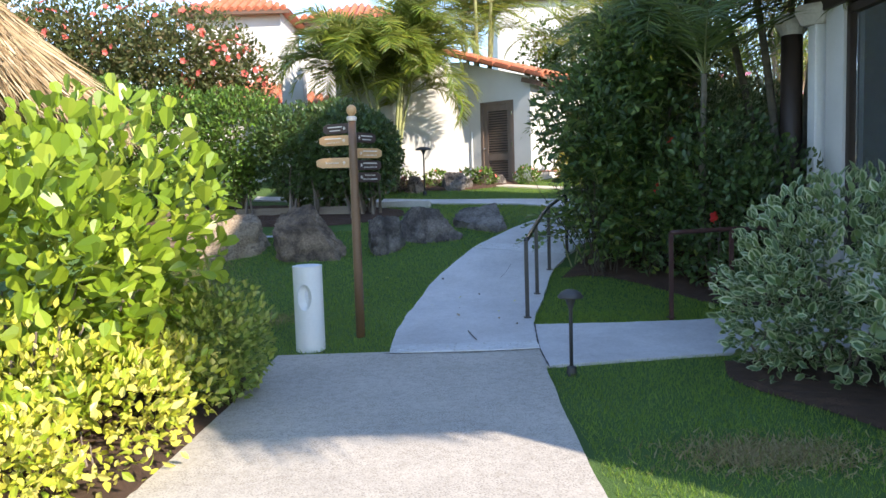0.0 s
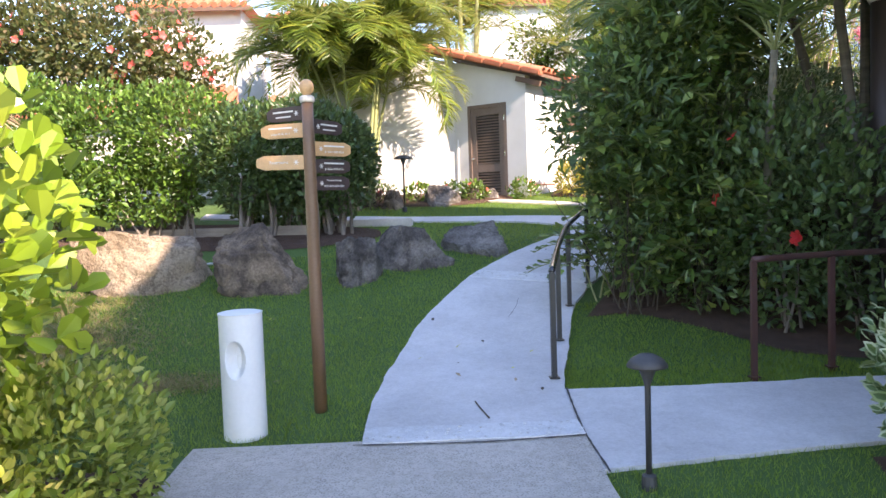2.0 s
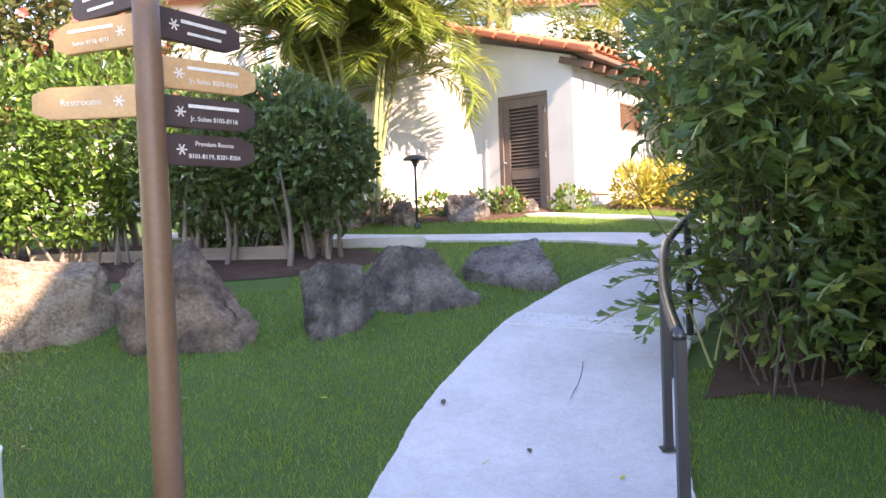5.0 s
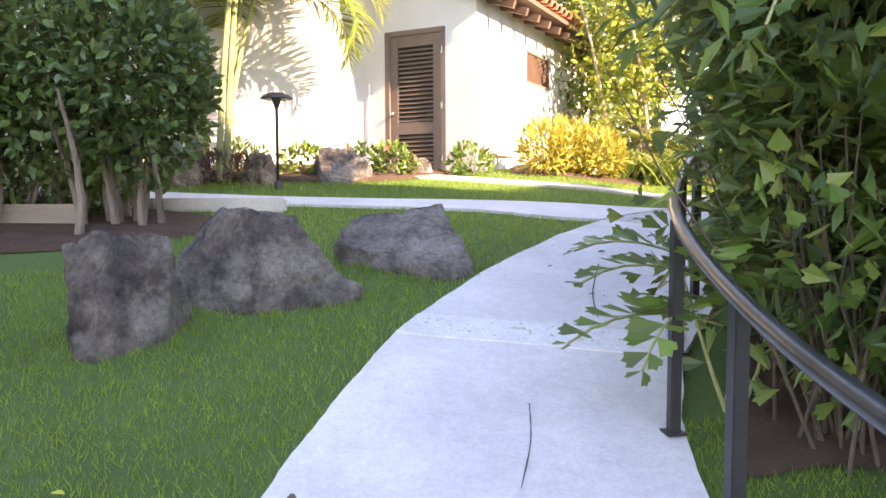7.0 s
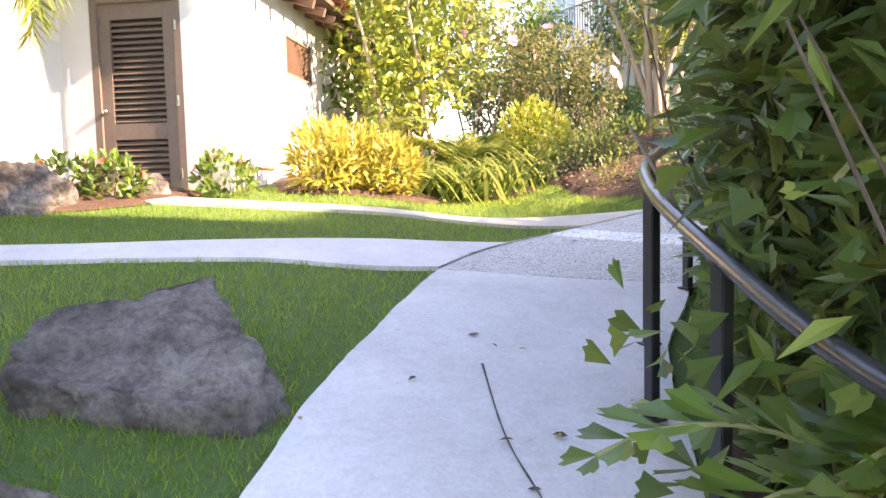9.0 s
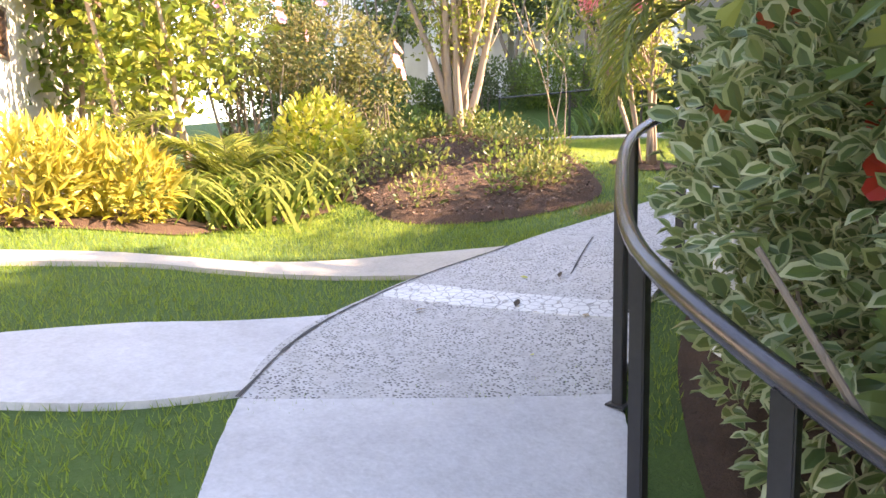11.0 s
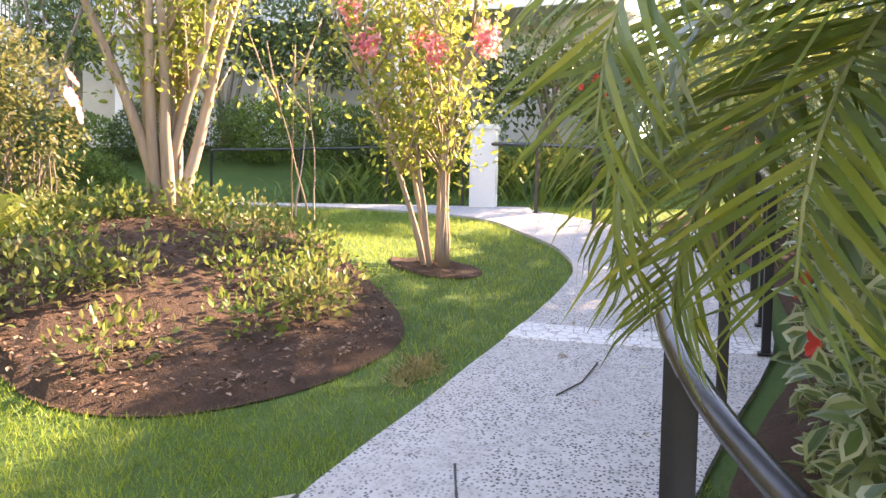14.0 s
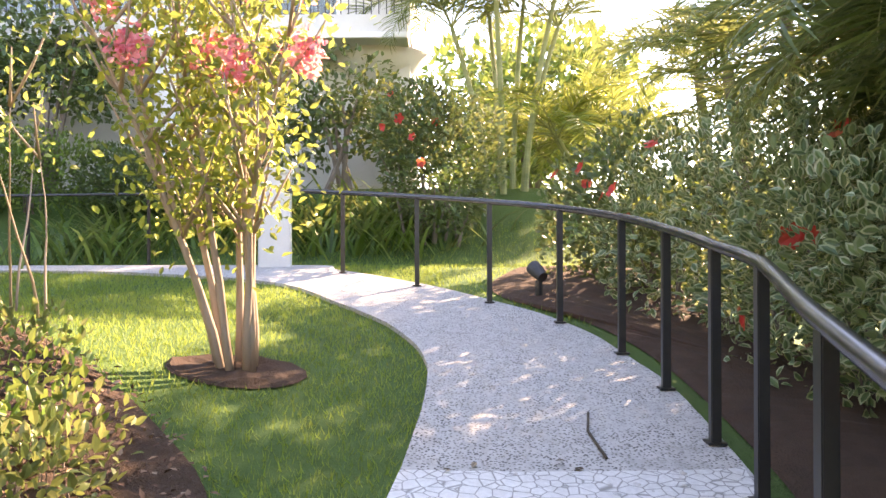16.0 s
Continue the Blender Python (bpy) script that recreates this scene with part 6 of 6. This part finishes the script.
# ---- crape myrtles ----
def myrtle(label, at, count, height, seed, leaves, base_r=0.05, fork=0.5, blooms=0, spread=1.0, first=3):
    r = np.random.default_rng(seed)
    z = gz(*at)
    root = thing("crape_myrtle", label, "tree", (at[0], at[1], z), 0, "crape myrtles")
    tips = []
    for i in range(count):
        a = 2 * math.pi * i / count + r.uniform(-0.4, 0.4)
        bm = bmesh.new()
        p = Vector((0.09 * math.cos(a), 0.09 * math.sin(a), -0.05))
        pts, d = [p], Vector((0.12 * spread * math.cos(a), 0.12 * spread * math.sin(a), 1))
        for k in range(8):
            d += Vector((0.07 * r.normal() + 0.035 * spread * math.cos(a), 0.07 * r.normal() + 0.035 * spread * math.sin(a), 0.03))
            pts.append(pts[-1] + d.normalized() * height / 8)
        tube(pts, [base_r * (1.3 - 0.13 * k) for k in range(9)], 8, bm)
        for k in range(first, 9):
            for q in range(2):
                b = r.uniform(0, 6.28)
                e = pts[k] + Vector((0.3 * math.cos(b), 0.3 * math.sin(b), 0.45)) * r.uniform(0.5, 1.3)
                mid = (pts[k] + e) / 2 + Vector((0, 0, -0.04))
                tube([pts[k], mid, e], [0.012, 0.009, 0.004], 5, bm)
                tips += [mid, e]
        tips.append(pts[-1])
        part("trunk", bm, MAT_MYRTLE, root, smooth=True)
    T = np.array([tuple(t) for t in tips])
    idx = r.integers(len(T), size=leaves)
    P = T[idx] + r.normal(0, 0.13, (leaves, 3))
    part_mesh("crown", cloud("crown", P, r.normal(size=P.shape) + [0, 0, 0.2], r.normal(size=P.shape) + [0, 0, 1], 0.062 * r.uniform(0.6, 1.3, leaves), OVATE_V, OVATE_F, LEAF_MYRTLE), root)
    top = T[(T[:, 2] > 1.6) & (T[:, 2] < 2.6)]
    top = top[r.permutation(len(top))]
    chosen = []
    for q in top:
        if len(chosen) < blooms and all(np.linalg.norm(q - c) > 0.3 for c in chosen):
            chosen.append(q)
    for q in chosen:
        n = 130
        P = q + unit(r.normal(size=(n, 3))) * r.random((n, 1)) ** 0.5 * np.array([0.1, 0.1, 0.14])
        part_mesh("blossom", cloud("blossom", P, r.normal(size=P.shape), r.normal(size=P.shape), np.full(n, 0.045), ROUND_V, ROUND_F, PETAL_PINK), root, "ruffled pink flower head")
    return root


myrtle("multi-stemmed crape myrtle with pink flowers on the lawn", (8.56, 15.14), 8, 2.2, 901, 4200, 0.021, blooms=14, spread=0.85)
myrtle("thick clump-trunked crape myrtle in the bark mound", (8.0, 17.3), 11, 3.0, 902, 5200, 0.045, spread=0.22)
for i, (x, y, h) in enumerate(((9.9, 17.2, 1.7), (9.4, 16.7, 1.3))):
    myrtle("thin young crape myrtle sapling on the lawn", (x, y), 2, h, 905 + i, 110, 0.009, spread=2.0, first=8)

# ---- hedges below the hotel ----
for i, (x, y, s, mat) in enumerate(((15.6, 17.8, 1.0, LEAF_DARK), (15.9, 20.4, 1.1, LEAF_HEDGE), (16.0, 23.2, 1.1, LEAF_DARK), (15.8, 26.2, 1.1, LEAF_HEDGE), (14.0, 24.0, 0.8, LEAF_HEDGE))):
    shrub("clipped_hedge", "clipped green hedge below the hotel balconies", (x, y), [(0, 0, 0.5 * s, 0.8 * s, 1.4 * s, 0.6 * s), (0.3, 0.9, 0.55 * s, 0.8, 1.0, 0.6 * s)], 8000, 0.085, "rhomb", mat, 400 + i, 0.4, 5, 0.02, "hotel hedges", category="hedge")
for i, (x, y) in enumerate(((15.0, 15.6), (15.2, 16.9), (14.6, 18.6), (15.0, 14.6))):
    tuft("strap_plant", "dark strap-leaved border plants below the hotel", (x, y), 220, 0.7, LEAF_HEDGE, 420 + i, 1.0, "strap-leaved clumps")
for i, (x, y, h, mat) in enumerate(((16.8, 15.6, 1.7, LEAF_DARK), (16.6, 20.6, 3.0, LEAF_DARK), (16.9, 23.0, 3.6, LEAF_DARK), (16.2, 26.8, 4.2, LEAF_DARK), (15.4, 30.0, 4.0, LEAF_DARK))):
    z = gz(x, y)
    rt = thing("dark_tree", "dark-leaved ornamental tree against the white hotel", "tree", (x, y, z), 0, "trees by the hotel")
    part("trunk", stems(4, (0, 0, 0), 0.5, h, 0.06, 430 + i, 0.3), MAT_BARK, rt)
    part_mesh("crown", foliage("crown", [((0, 0, h * 0.85), (1.0, 1.1, 0.8)), ((0.2, 0.9, h * 0.65), (0.7, 0.7, 0.6)), ((0, -0.8, h * 0.6), (0.7, 0.7, 0.6))], 2600, 0.13, "ovate", mat, 440 + i, None, 0.1, 0.8, 1.0), rt)
hm = [(0, 0, 1.1, 0.8, 0.75, 0.9), (0.2, 0.35, 1.7, 0.65, 0.6, 0.6)]
hb = shrub("hibiscus_shrub", "tall hibiscus shrub with red flowers below the hotel", (14.8, 14.0), hm, 6000, 0.09, "ovate", LEAF_DARK, 460, 0.3, 6, 0.03)
flowers(hb, hm, 7, BLOOM_RED, 461, np.array([-0.9, 0.1, 0.1]))
palm("areca_palm", "tall dark areca palm clump before the hotel corner", (16.9, 12.9), 6, 9, 730, LEAF_PALMSHADE, 0.05, 3.6, 1.0, 2.2, 0.5, 44, 2.0, "tall palms", MAT_CANE)
# unseen tree added behind the pavilion, its crown placed to shade the forecourt
tt = thing("shade_tree", "unseen broad-leaved tree added behind the thatched pavilion for shade", "tree", (10.6, -0.6, 0), 0)
part("trunk", tube([(0, 0, -0.2), (0.1, 0.05, 3.5), (-0.9, -0.1, 5.6), (-2.4, -0.6, 7.0)], [0.26, 0.2, 0.15, 0.06], 12), MAT_BARK, tt)
part_mesh("crown", foliage("crown", [((-2.9, -0.9, 7.3), (1.6, 1.2, 1.1)), ((-2.2, 1.0, 7.3), (1.4, 1.3, 1.1)), ((-3.0, 1.7, 7.8), (1.9, 1.4, 1.3))], 9000, 0.24, "ovate", LEAF_HEDGE, 520, None, 0.2, 0.9, 0.9), tt)
# far screen of trees that closes the garden
screen = [(6 + 34 * math.sin(-1.25 + i * 0.22), 6 + 34 * math.cos(-1.25 + i * 0.22)) for i in range(16)]
screen = [p for p in screen if not (15 < p[0] < 24 and p[1] > 10)] + [(24.5, 11.5), (25.0, 6.5), (23.0, 2.5)]
for i, (x, y) in enumerate(screen):
    z = gz(x, y)
    rt = thing("background_tree", "leafy garden tree closing the distance", "tree", (x, y, z), 0, "background trees")
    part("trunk", stems(3, (0, 0, 0), 0.6, 4.0, 0.12, 470 + i, 0.25), MAT_BARK, rt)
    part_mesh("crown", foliage("crown", [((0, 0, 3.0), (3.2, 3.0, 2.0)), ((2.2, 0.5, 2.2), (2.2, 2.0, 1.6)), ((-2.0, -0.3, 2.4), (2.2, 2.2, 1.6))], 5000, 0.34, "rhomb", LEAF_HEDGE, 480 + i, None, 0.2, 0.6, 0.9), rt)


# ---- litter on the path and lawn ----
def twig(points, rad, label="dark fallen twig on the concrete"):
    x0, y0 = points[0]
    z0 = gz(x0, y0)
    ob = part("twig", tube([(x - x0, y - y0, gz(x, y) - z0 + 0.03) for x, y in points], rad, 5), MAT_TWIG)
    ob.matrix_world = Matrix.Translation((x0, y0, z0))
    return tagged(ob, label, "twig", "fallen litter")


twig([(0.32, 7.6), (0.28, 7.8), (0.25, 7.98)], 0.006)
twig([(8.0, 13.25), (7.75, 13.3), (7.45, 13.28)], 0.007)
twig([(6.2, 13.75), (6.4, 13.66), (6.7, 13.62)], 0.004)
rr = np.random.default_rng(55)
leafm = [cloud("fallen_leaf", np.zeros((1, 3)), np.array([[1.0, 0, 0.1]]), np.array([[0, 0, 1.0]]), np.array([1.0]), OVATE_V, OVATE_F, m) for m in (LEAF_DRY, LEAF_YELLOW, MAT_TWIG)]
for i in range(60):
    j = rr.integers(0, 4)
    if j == 0:
        x, y = rr.uniform(-3.5, -0.7), rr.uniform(8, 11)
    elif j == 1:
        x, y = rr.uniform(-0.2, 0.9), rr.uniform(7.4, 10.8)
    elif j == 2:
        x, y = rr.uniform(3.5, 7.5), rr.uniform(13.3, 14.2)
    else:
        x, y = rr.uniform(1.0, 2.5), rr.uniform(11.6, 13.0)
    ob = new("fallen_leaf", leafm[rr.integers(3)])
    s = rr.uniform(0.025, 0.07)
    ob.matrix_world = pose(x, y, gz(x, y) + (0.035 if j else 0.03), rr.normal(0, 12), rr.normal(0, 12), rr.uniform(0, 360)) @ Matrix.Diagonal((s, s, s, 1))
    tagged(ob, "small fallen leaf lying on the ground", "leaf", "fallen litter")
